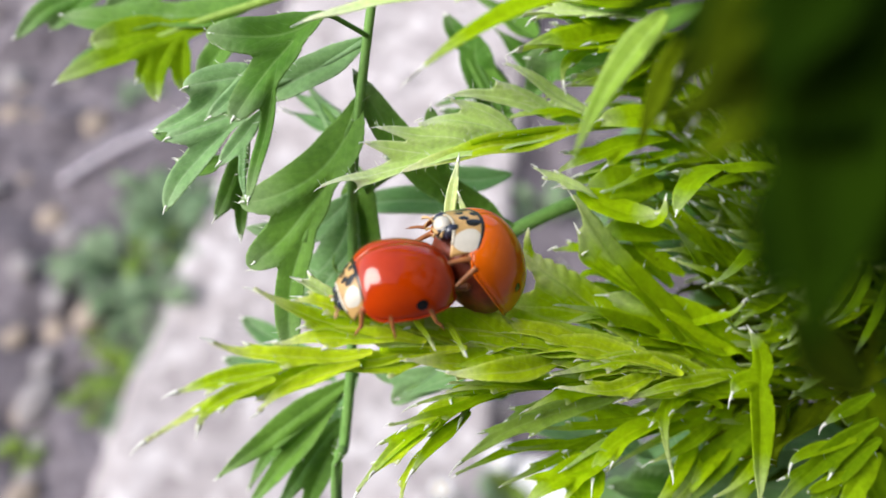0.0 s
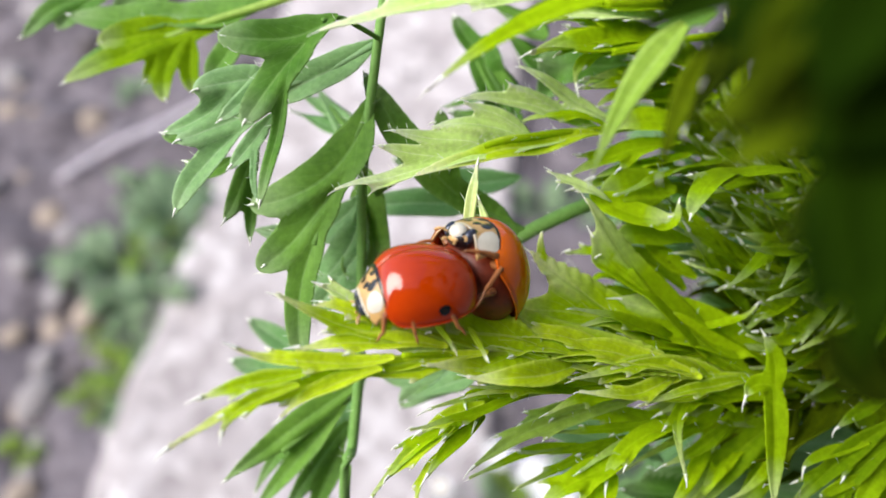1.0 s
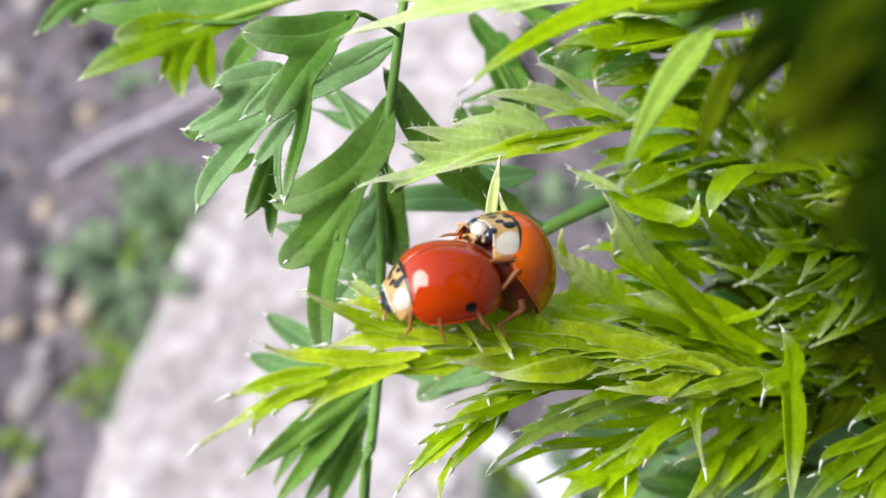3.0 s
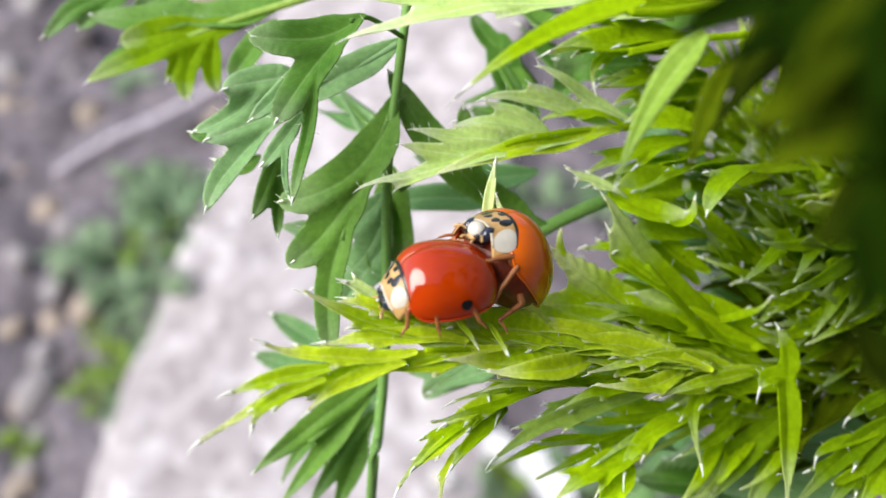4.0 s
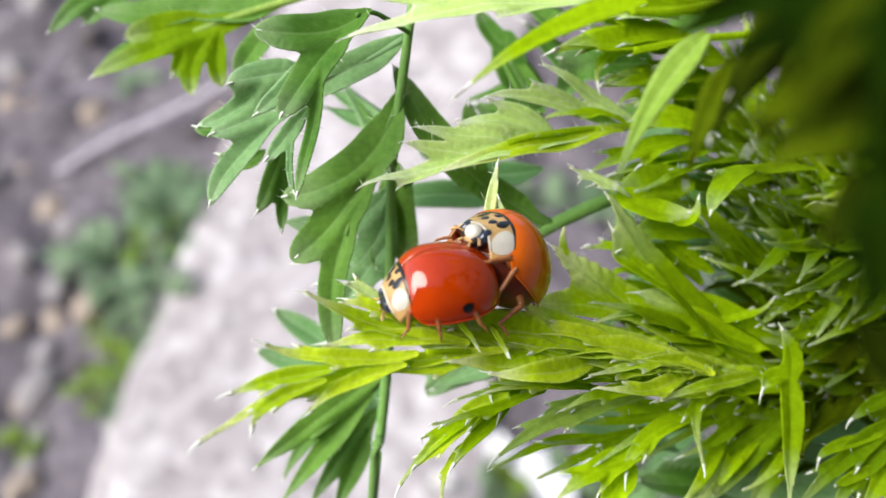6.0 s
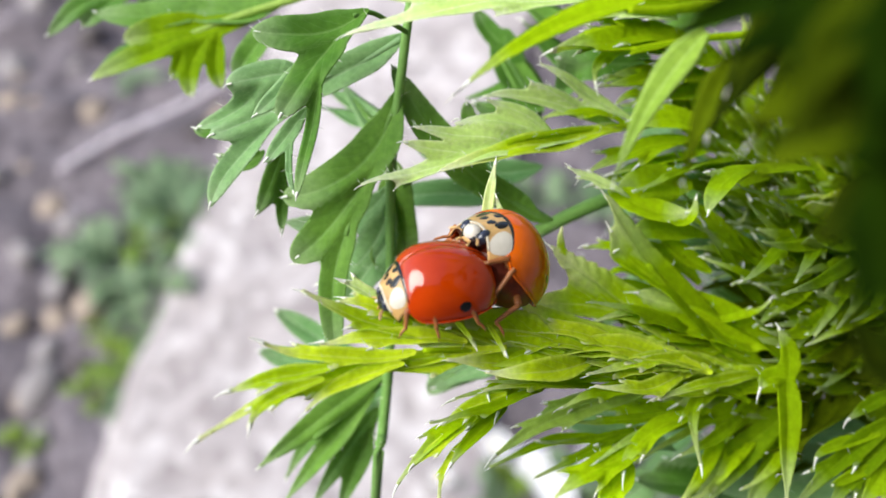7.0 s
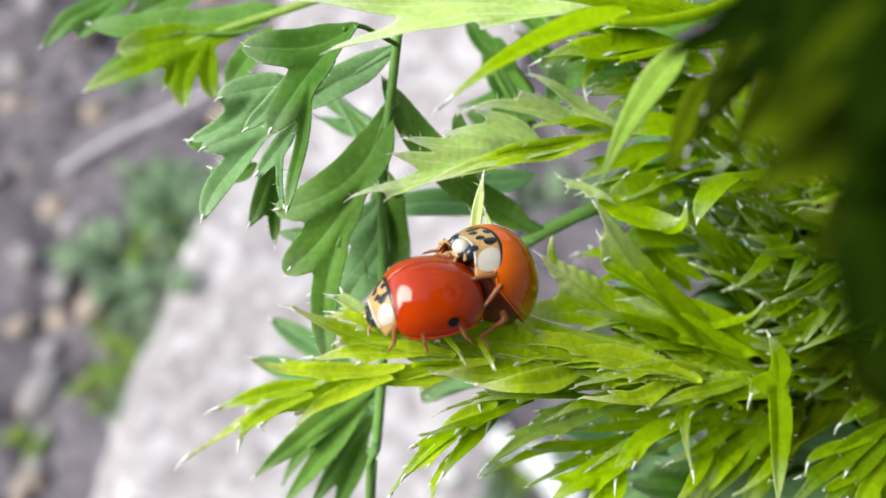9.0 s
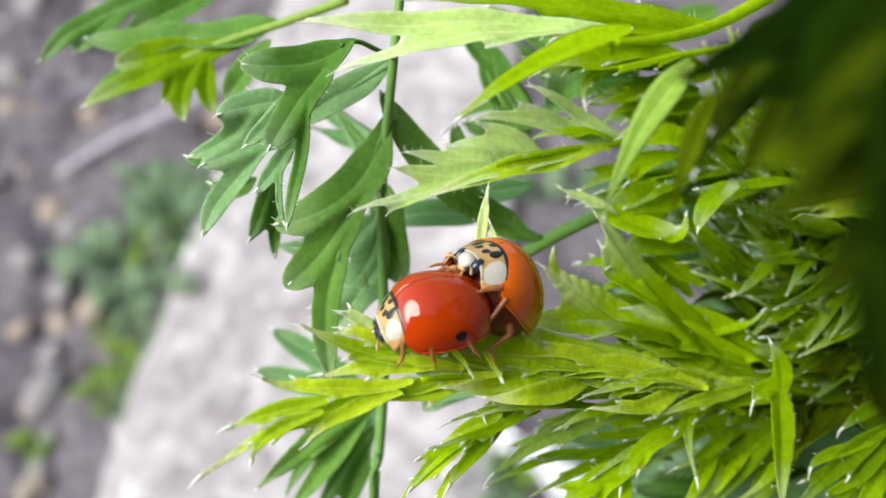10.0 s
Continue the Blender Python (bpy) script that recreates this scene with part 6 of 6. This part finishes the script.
def ladybird(label, wing, marks, shield_marks, legs, wing_words, pale=1.0, nod=0.0, belly=0.0):
    """One ladybird, head along +x, belly near z = 0."""
    bug = tagged(new("ladybird"), label, "ladybird", group="mating pair of ladybirds")
    bug.empty_display_size = 0.003
    cases = []
    for s in (-1, 1):
        lo, hi = (-1.0, 0.0) if s < 0 else (0.0, 1.0)
        cases.append(part("wing_case", shell(dome, 0.02, 0.985, lo, hi, 34, 16, 0.07), wing, bug, wing_words))
        bm = bmesh.new()
        tube(bm, [dome(u, 1.0 * s) * 1.005 * MM for u in (0.16, 0.28, 0.4, 0.52, 0.64, 0.76, 0.86, 0.92)], 0.07 * MM, 0.04 * MM, 8)
        part("margin", bm, wing, cases[-1], "turned-out wing case margin")
    for k, (u, v, ru, rv) in enumerate(marks):
        part("spot", patch(dome, u, v, ru, rv, 0.012, 0.08, k), BLACK, cases[0 if v < 0 else 1], "black spot")
    part("abdomen", ball((2.45, 2.2, 1.0 + belly), (-0.45, 0, 0.1 - 0.6 * belly), 20), BELLY, bug)
    chest = part("thorax", ball((0.95, 1.35, 0.72), (1.65, 0, 0.3), 18), BELLY, bug)
    plate = part("pronotum", shell(shield, 0.0, 1.0, -1.0, 1.0, 14, 30, 0.06), AMBER, bug, "amber and ivory pronotum with black marks")
    part("band", shell(shield, -0.05, 0.15, -0.97, 0.97, 3, 26, 0.05, 0.03), BLACK, plate)
    part("rim", shell(shield, 0.93, 1.0, -0.8, 0.8, 3, 26, 0.05, 0.02), CREAM, plate, "cream front rim")
    for k, (u, v, ru, rv, mat) in enumerate(shield_marks):
        part("mark", patch(shield, u, v, ru, rv, 0.02 + 0.004 * k, 0.12, k + 5), mat, plate)
    head = part("head", ball((0.56, 0.76, 0.52), (2.48, 0, nod), 18), BLACK, bug, "black head with pale cheeks")
    part("face", ball((0.40, 0.46 * pale, 0.40 * pale), (2.76, 0, 0.04 + nod), 16), IVORY, head, "ivory face")
    part("jaw", ball((0.18, 0.34, 0.16), (2.72, 0, -0.34 + nod), 12), AMBER, head)
    for s in (-1, 1):
        part("eye", ball((0.36, 0.27, 0.42), (2.60, 0.60 * s, 0.14 + nod), 14), EYE, head)
        part("antenna", limb([(2.76, 0.42 * s, -0.14 + nod), (3.00, 0.70 * s, -0.2 + nod), (3.06, 0.86 * s, -0.32 + nod), (3.06, 0.98 * s, -0.44 + nod)], 0.04, 0.075), AMBER, head)
        part("palp", limb([(2.74, 0.22 * s, -0.42 + nod), (2.86, 0.32 * s, -0.55 + nod), (2.86, 0.36 * s, -0.70 + nod)], 0.045, 0.075), AMBER, head)
    made = [part("leg", leg_mesh(*row), LEG, bug) for row in legs]
    return bug, made


female, _ = ladybird(
    "glossy red ladybird with two small black spots, standing on a leaf", RED,
    [(0.56, 0.835, 0.042, 0.063), (0.56, -0.835, 0.042, 0.063)],
    [(0.62, 0.13, 0.15, 0.08, BLACK), (0.62, -0.13, 0.15, 0.08, BLACK), (0.40, 0.31, 0.22, 0.12, BLACK), (0.40, -0.31, 0.22, 0.12, BLACK), (0.24, 0.0, 0.12, 0.09, BLACK),
     (0.52, 0.67, 0.36, 0.22, IVORY), (0.52, -0.67, 0.36, 0.22, IVORY)],
    [((1.4, 1, 0), (1.9, 1.75, 0.05), (2, 2, -0.75), (2.3, 2.1, -1.05)), ((0.5, 1.3, -0.1), (0.65, 2.2, 0), (0.5, 2.4, -0.8), (0.45, 2.6, -1.1)),
     ((-0.8, 1.2, -0.1), (-1.3, 2.1, 0), (-1.7, 2.3, -0.75), (-2, 2.4, -1.05)), ((1.4, -1, 0), (1.9, -1.75, 0.05), (2, -2, -0.75), (2.3, -2.1, -1.05)),
     ((0.5, -1.3, -0.1), (0.65, -2.2, 0), (0.5, -2.4, -0.8), (0.45, -2.6, -1.1)), ((-0.8, -1.2, -0.1), (-1.3, -2.1, 0), (-1.7, -2.3, -0.75), (-2, -2.4, -1.05))], "glossy red wing case", 0.3, -0.34)
male, male_legs = ladybird(
    "orange ladybird with a cream spotted pronotum, mounted on the red one", ORANGE,
    [(0.6, 0.68, 0.03, 0.045), (0.6, -0.68, 0.03, 0.045)],
    [(0.62, 0.13, 0.15, 0.08, BLACK), (0.62, -0.13, 0.15, 0.08, BLACK), (0.38, 0.32, 0.22, 0.12, BLACK), (0.38, -0.32, 0.22, 0.12, BLACK), (0.24, 0.0, 0.12, 0.09, BLACK),
     (0.50, 0.75, 0.47, 0.24, IVORY), (0.50, -0.75, 0.47, 0.24, IVORY)],
    [((1.50, 0.64, 0.26), (1.75, 1.79, 0.03), (2.40, 1.51, -0.78), (2.66, 1.22, -1.28)),
     ((1.00, 0.83, -0.08), (1.34, 2.07, -0.10), (1.30, 2.16, -1.37), (1.00, 2.15, -2.11)),
     ((-0.43, 1.02, -0.22), (-0.39, 2.36, -1.09), (-0.09, 2.18, -2.42), (-0.54, 2.65, -2.58)),
     ((1.67, -1.03, -0.13), (2.17, -1.55, -0.00), (2.24, -1.41, -0.65), (2.52, -1.73, -1.19)),
     ((0.5, -1.3, -0.1), (0.9, -2.4, -0.4), (1.1, -2.5, -1.5), (1.4, -2.5, -1.9)), ((-0.8, -1.2, -0.1), (-1.2, -2.3, -0.5), (-1.0, -2.6, -1.7), (-0.7, -2.7, -2.1))], "orange wing case", 1.05, -0.04, 0.5)
female.matrix_basis = VIEW @ pose(-0.00257, 0.04275, -0.00226, -29.0, 5.1, -164.9)
male.matrix_basis = VIEW @ pose(0.00073, 0.04524, -0.00078, -24.8, -31.3, -121.1) @ Matrix.Scale(1.12, 4)


# ---- what moves: the herbs sway a little, the pair rocks ----
def motions():
    walk(shade_herb, [
        (0, VIEW @ pose(-0.008205, 0.060894, -0.018414, 0, 0.24)),
        (0.5, VIEW @ pose(-0.007795, 0.060894, -0.018316, 0, -0.62)),
        (1, VIEW @ pose(-0.008460, 0.060894, -0.018380, 0, 0.46)),
        (1.5, VIEW @ pose(-0.008389, 0.060894, -0.018427, 0, 0.36)),
        (2, VIEW @ pose(-0.008541, 0.060894, -0.018139, 0, 0.67)),
        (2.5, VIEW @ pose(-0.008591, 0.060894, -0.018312, 0, 0.61)),
        (4, VIEW @ pose(-0.008125, 0.060894, -0.018306, 0, 0.08)),
        (4.5, VIEW @ pose(-0.008083, 0.060894, -0.018203, 0, 0.00)),
        (5, VIEW @ pose(-0.008179, 0.060894, -0.018164, 0, 0.31)),
        (5.5, VIEW @ pose(-0.008174, 0.060894, -0.018171, 0, 0.33)),
        (7, VIEW @ pose(-0.007727, 0.060894, -0.018193, 0, -0.52)),
        (7.5, VIEW @ pose(-0.008024, 0.060894, -0.017995, 0, 0.19)),
        (8, VIEW @ pose(-0.008094, 0.060894, -0.018157, 0, 0.18)),
        (8.5, VIEW @ pose(-0.007685, 0.060894, -0.018204, 0, -0.19)),
        (9, VIEW @ pose(-0.007788, 0.060894, -0.018204, 0, -0.26)),
        (9.5, VIEW @ pose(-0.008095, 0.060894, -0.018101, 0, 0.15)),
        (10, VIEW @ pose(-0.008006, 0.060894, -0.018186, 0, -0.13)),
    ])
    walk(shadow_herb, [(t, VIEW @ pose(0.0137 + sway, 0.0228, -0.0070)) for t, sway in
                       ((0.0, 0.0), (2.5, 0.0), (5.5, 0.0), (7.5, 0.00015), (8.5, 0.00045), (9.2, 0.0007), (10.0, 0.0010))])
    walk(perch, [
        (0, pose(-0.004656, -0.002934, 0.001934, 0, 0.00)),
        (0.5, pose(-0.004601, -0.002934, 0.001855, 0, 0.00)),
        (1, pose(-0.004367, -0.002934, 0.001938, 0, 0.00)),
        (1.5, pose(-0.004393, -0.002934, 0.001881, 0, 0.00)),
        (2, pose(-0.004339, -0.002934, 0.001609, 0, 0.00)),
        (2.5, pose(-0.004335, -0.002934, 0.001880, 0, 0.00)),
        (4, pose(-0.004612, -0.002934, 0.001918, 0, 0.00)),
        (4.5, pose(-0.004601, -0.002934, 0.001733, 0, 0.00)),
        (5, pose(-0.004632, -0.002934, 0.001661, 0, 0.00)),
        (5.5, pose(-0.004672, -0.002934, 0.001673, 0, 0.00)),
        (7, pose(-0.004670, -0.002934, 0.001760, 0, 0.00)),
        (7.5, pose(-0.004651, -0.002934, 0.001464, 0, 0.00)),
        (8, pose(-0.004688, -0.002934, 0.001631, 0, 0.00)),
        (8.5, pose(-0.004796, -0.002934, 0.001672, 0, 0.00)),
        (9, pose(-0.004742, -0.002934, 0.001675, 0, 0.00)),
        (9.5, pose(-0.004636, -0.002934, 0.001587, 0, 0.00)),
        (10, pose(-0.004545, -0.002934, 0.001672, 0, 0.00)),
    ])
    walk(near, [
        (0, pose(-0.012374, -0.015567, 0.026490, 0, 0.00)),
        (0.5, pose(-0.012592, -0.015567, 0.026389, 0, 0.00)),
        (1, pose(-0.012368, -0.015567, 0.026238, 0, 0.00)),
        (1.5, pose(-0.012362, -0.015567, 0.026294, 0, 0.00)),
        (2, pose(-0.012515, -0.015567, 0.025950, 0, 0.00)),
        (2.5, pose(-0.012356, -0.015567, 0.025989, 0, 0.00)),
        (4, pose(-0.012461, -0.015567, 0.025988, 0, 0.00)),
        (4.5, pose(-0.012458, -0.015567, 0.025957, 0, 0.00)),
        (5, pose(-0.012569, -0.015567, 0.025849, 0, 0.00)),
        (5.5, pose(-0.012663, -0.015567, 0.025843, 0, 0.00)),
        (7, pose(-0.012578, -0.015567, 0.026004, 0, 0.00)),
        (7.5, pose(-0.012714, -0.015567, 0.025799, 0, 0.00)),
        (8, pose(-0.012607, -0.015567, 0.025919, 0, 0.00)),
        (8.5, pose(-0.012667, -0.015567, 0.026125, 0, 0.00)),
        (9, pose(-0.012638, -0.015567, 0.026069, 0, 0.00)),
        (9.5, pose(-0.012505, -0.015567, 0.025903, 0, 0.00)),
        (10, pose(-0.012379, -0.015567, 0.025953, 0, 0.00)),
    ])
    walk(female, [
        (0, VIEW @ pose(-0.002516, 0.042750, -0.001981, -29.0, 5.1, -164.9)),
        (0.5, VIEW @ pose(-0.002524, 0.042750, -0.001919, -29.0, 5.1, -164.9)),
        (1, VIEW @ pose(-0.002255, 0.042750, -0.001986, -29.0, 5.1, -164.9)),
        (1.5, VIEW @ pose(-0.002272, 0.042750, -0.001971, -29.0, 5.1, -164.9)),
        (2, VIEW @ pose(-0.002251, 0.042750, -0.002253, -29.0, 5.1, -164.9)),
        (2.5, VIEW @ pose(-0.002237, 0.042750, -0.002036, -29.0, 5.1, -164.9)),
        (4, VIEW @ pose(-0.002532, 0.042750, -0.001945, -29.0, 5.1, -164.9)),
        (4.5, VIEW @ pose(-0.002508, 0.042750, -0.002205, -29.0, 5.1, -164.9)),
        (5, VIEW @ pose(-0.002570, 0.042750, -0.002260, -29.0, 5.1, -164.9)),
        (5.5, VIEW @ pose(-0.002586, 0.042750, -0.002244, -29.0, 5.1, -164.9)),
        (7, VIEW @ pose(-0.002579, 0.042750, -0.002144, -29.0, 5.1, -164.9)),
        (7.5, VIEW @ pose(-0.002564, 0.042750, -0.002468, -29.0, 5.1, -164.9)),
        (8, VIEW @ pose(-0.002604, 0.042750, -0.002281, -29.0, 5.1, -164.9)),
        (8.5, VIEW @ pose(-0.002683, 0.042750, -0.002260, -29.0, 5.1, -164.9)),
        (9, VIEW @ pose(-0.002627, 0.042750, -0.002257, -29.0, 5.1, -164.9)),
        (9.5, VIEW @ pose(-0.002533, 0.042750, -0.002314, -29.0, 5.1, -164.9)),
        (10, VIEW @ pose(-0.002444, 0.042750, -0.002207, -29.0, 5.1, -164.9)),
    ])
    walk(male, [
        (0, VIEW @ pose(0.001390, 0.045140, -0.000710, -36.3, -38.6, -125.5)),
        (0.5, VIEW @ pose(0.001370, 0.045000, -0.000940, -32.6, -42.4, -133.6)),
        (1, VIEW @ pose(0.000990, 0.045440, -0.000960, -22.5, -41.5, -115.7)),
        (1.5, VIEW @ pose(0.001180, 0.045150, -0.001080, -29.3, -42.5, -120.1)),
        (2, VIEW @ pose(0.001148, 0.045200, -0.001285, -30.3, -40.3, -120.7)),
        (2.5, VIEW @ pose(0.001120, 0.045250, -0.001030, -31.3, -38.1, -121.2)),
        (4, VIEW @ pose(0.000923, 0.045244, -0.000655, -27.4, -34.0, -121.1)),
        (4.5, VIEW @ pose(0.000929, 0.045242, -0.000820, -26.1, -32.7, -121.1)),
        (5, VIEW @ pose(0.000730, 0.045240, -0.000780, -24.8, -31.3, -121.1)),
        (5.5, VIEW @ pose(0.000640, 0.045228, -0.000796, -25.6, -31.4, -121.0)),
        (7, VIEW @ pose(0.000698, 0.045192, -0.000795, -27.9, -31.5, -120.6)),
        (7.5, VIEW @ pose(0.000730, 0.045180, -0.001150, -28.7, -31.6, -120.5)),
        (8, VIEW @ pose(0.000709, 0.045160, -0.000981, -28.9, -32.1, -120.5)),
        (8.5, VIEW @ pose(0.000617, 0.045140, -0.000978, -29.2, -32.6, -120.6)),
        (9, VIEW @ pose(0.000661, 0.045120, -0.000993, -29.4, -33.2, -120.6)),
        (9.5, VIEW @ pose(0.000743, 0.045100, -0.001068, -29.7, -33.7, -120.7)),
        (10, VIEW @ pose(0.000820, 0.045080, -0.000980, -29.9, -34.2, -120.7)),
    ])
    # the mounted one stretches a hind leg out behind at about two seconds
    hip = Vector((-0.43, 1.02, -0.22)) * MM
    walk(male_legs[2], [(t, Matrix.Translation(hip) @ pose(0, 0, 0, 0, tuck * 0.5, tuck) @ Matrix.Translation(-hip)) for t, tuck in
                        ((0.0, -38), (1.0, -34), (1.6, -26), (2.0, -12), (2.5, 6), (4.0, 0), (5.5, 3), (7.0, 0), (8.5, -3), (10.0, 0))])
    hip = Vector((1.50, 0.64, 0.26)) * MM
    walk(male_legs[0], [(t, Matrix.Translation(hip) @ pose(0, 0, 0, 0, lift, 0) @ Matrix.Translation(-hip)) for t, lift in
                        ((0.0, 16), (0.5, 22), (1.0, -14), (1.5, -10), (2.0, 0), (4.0, 2), (5.5, -2), (8.0, 2), (10.0, 0))])


motions()
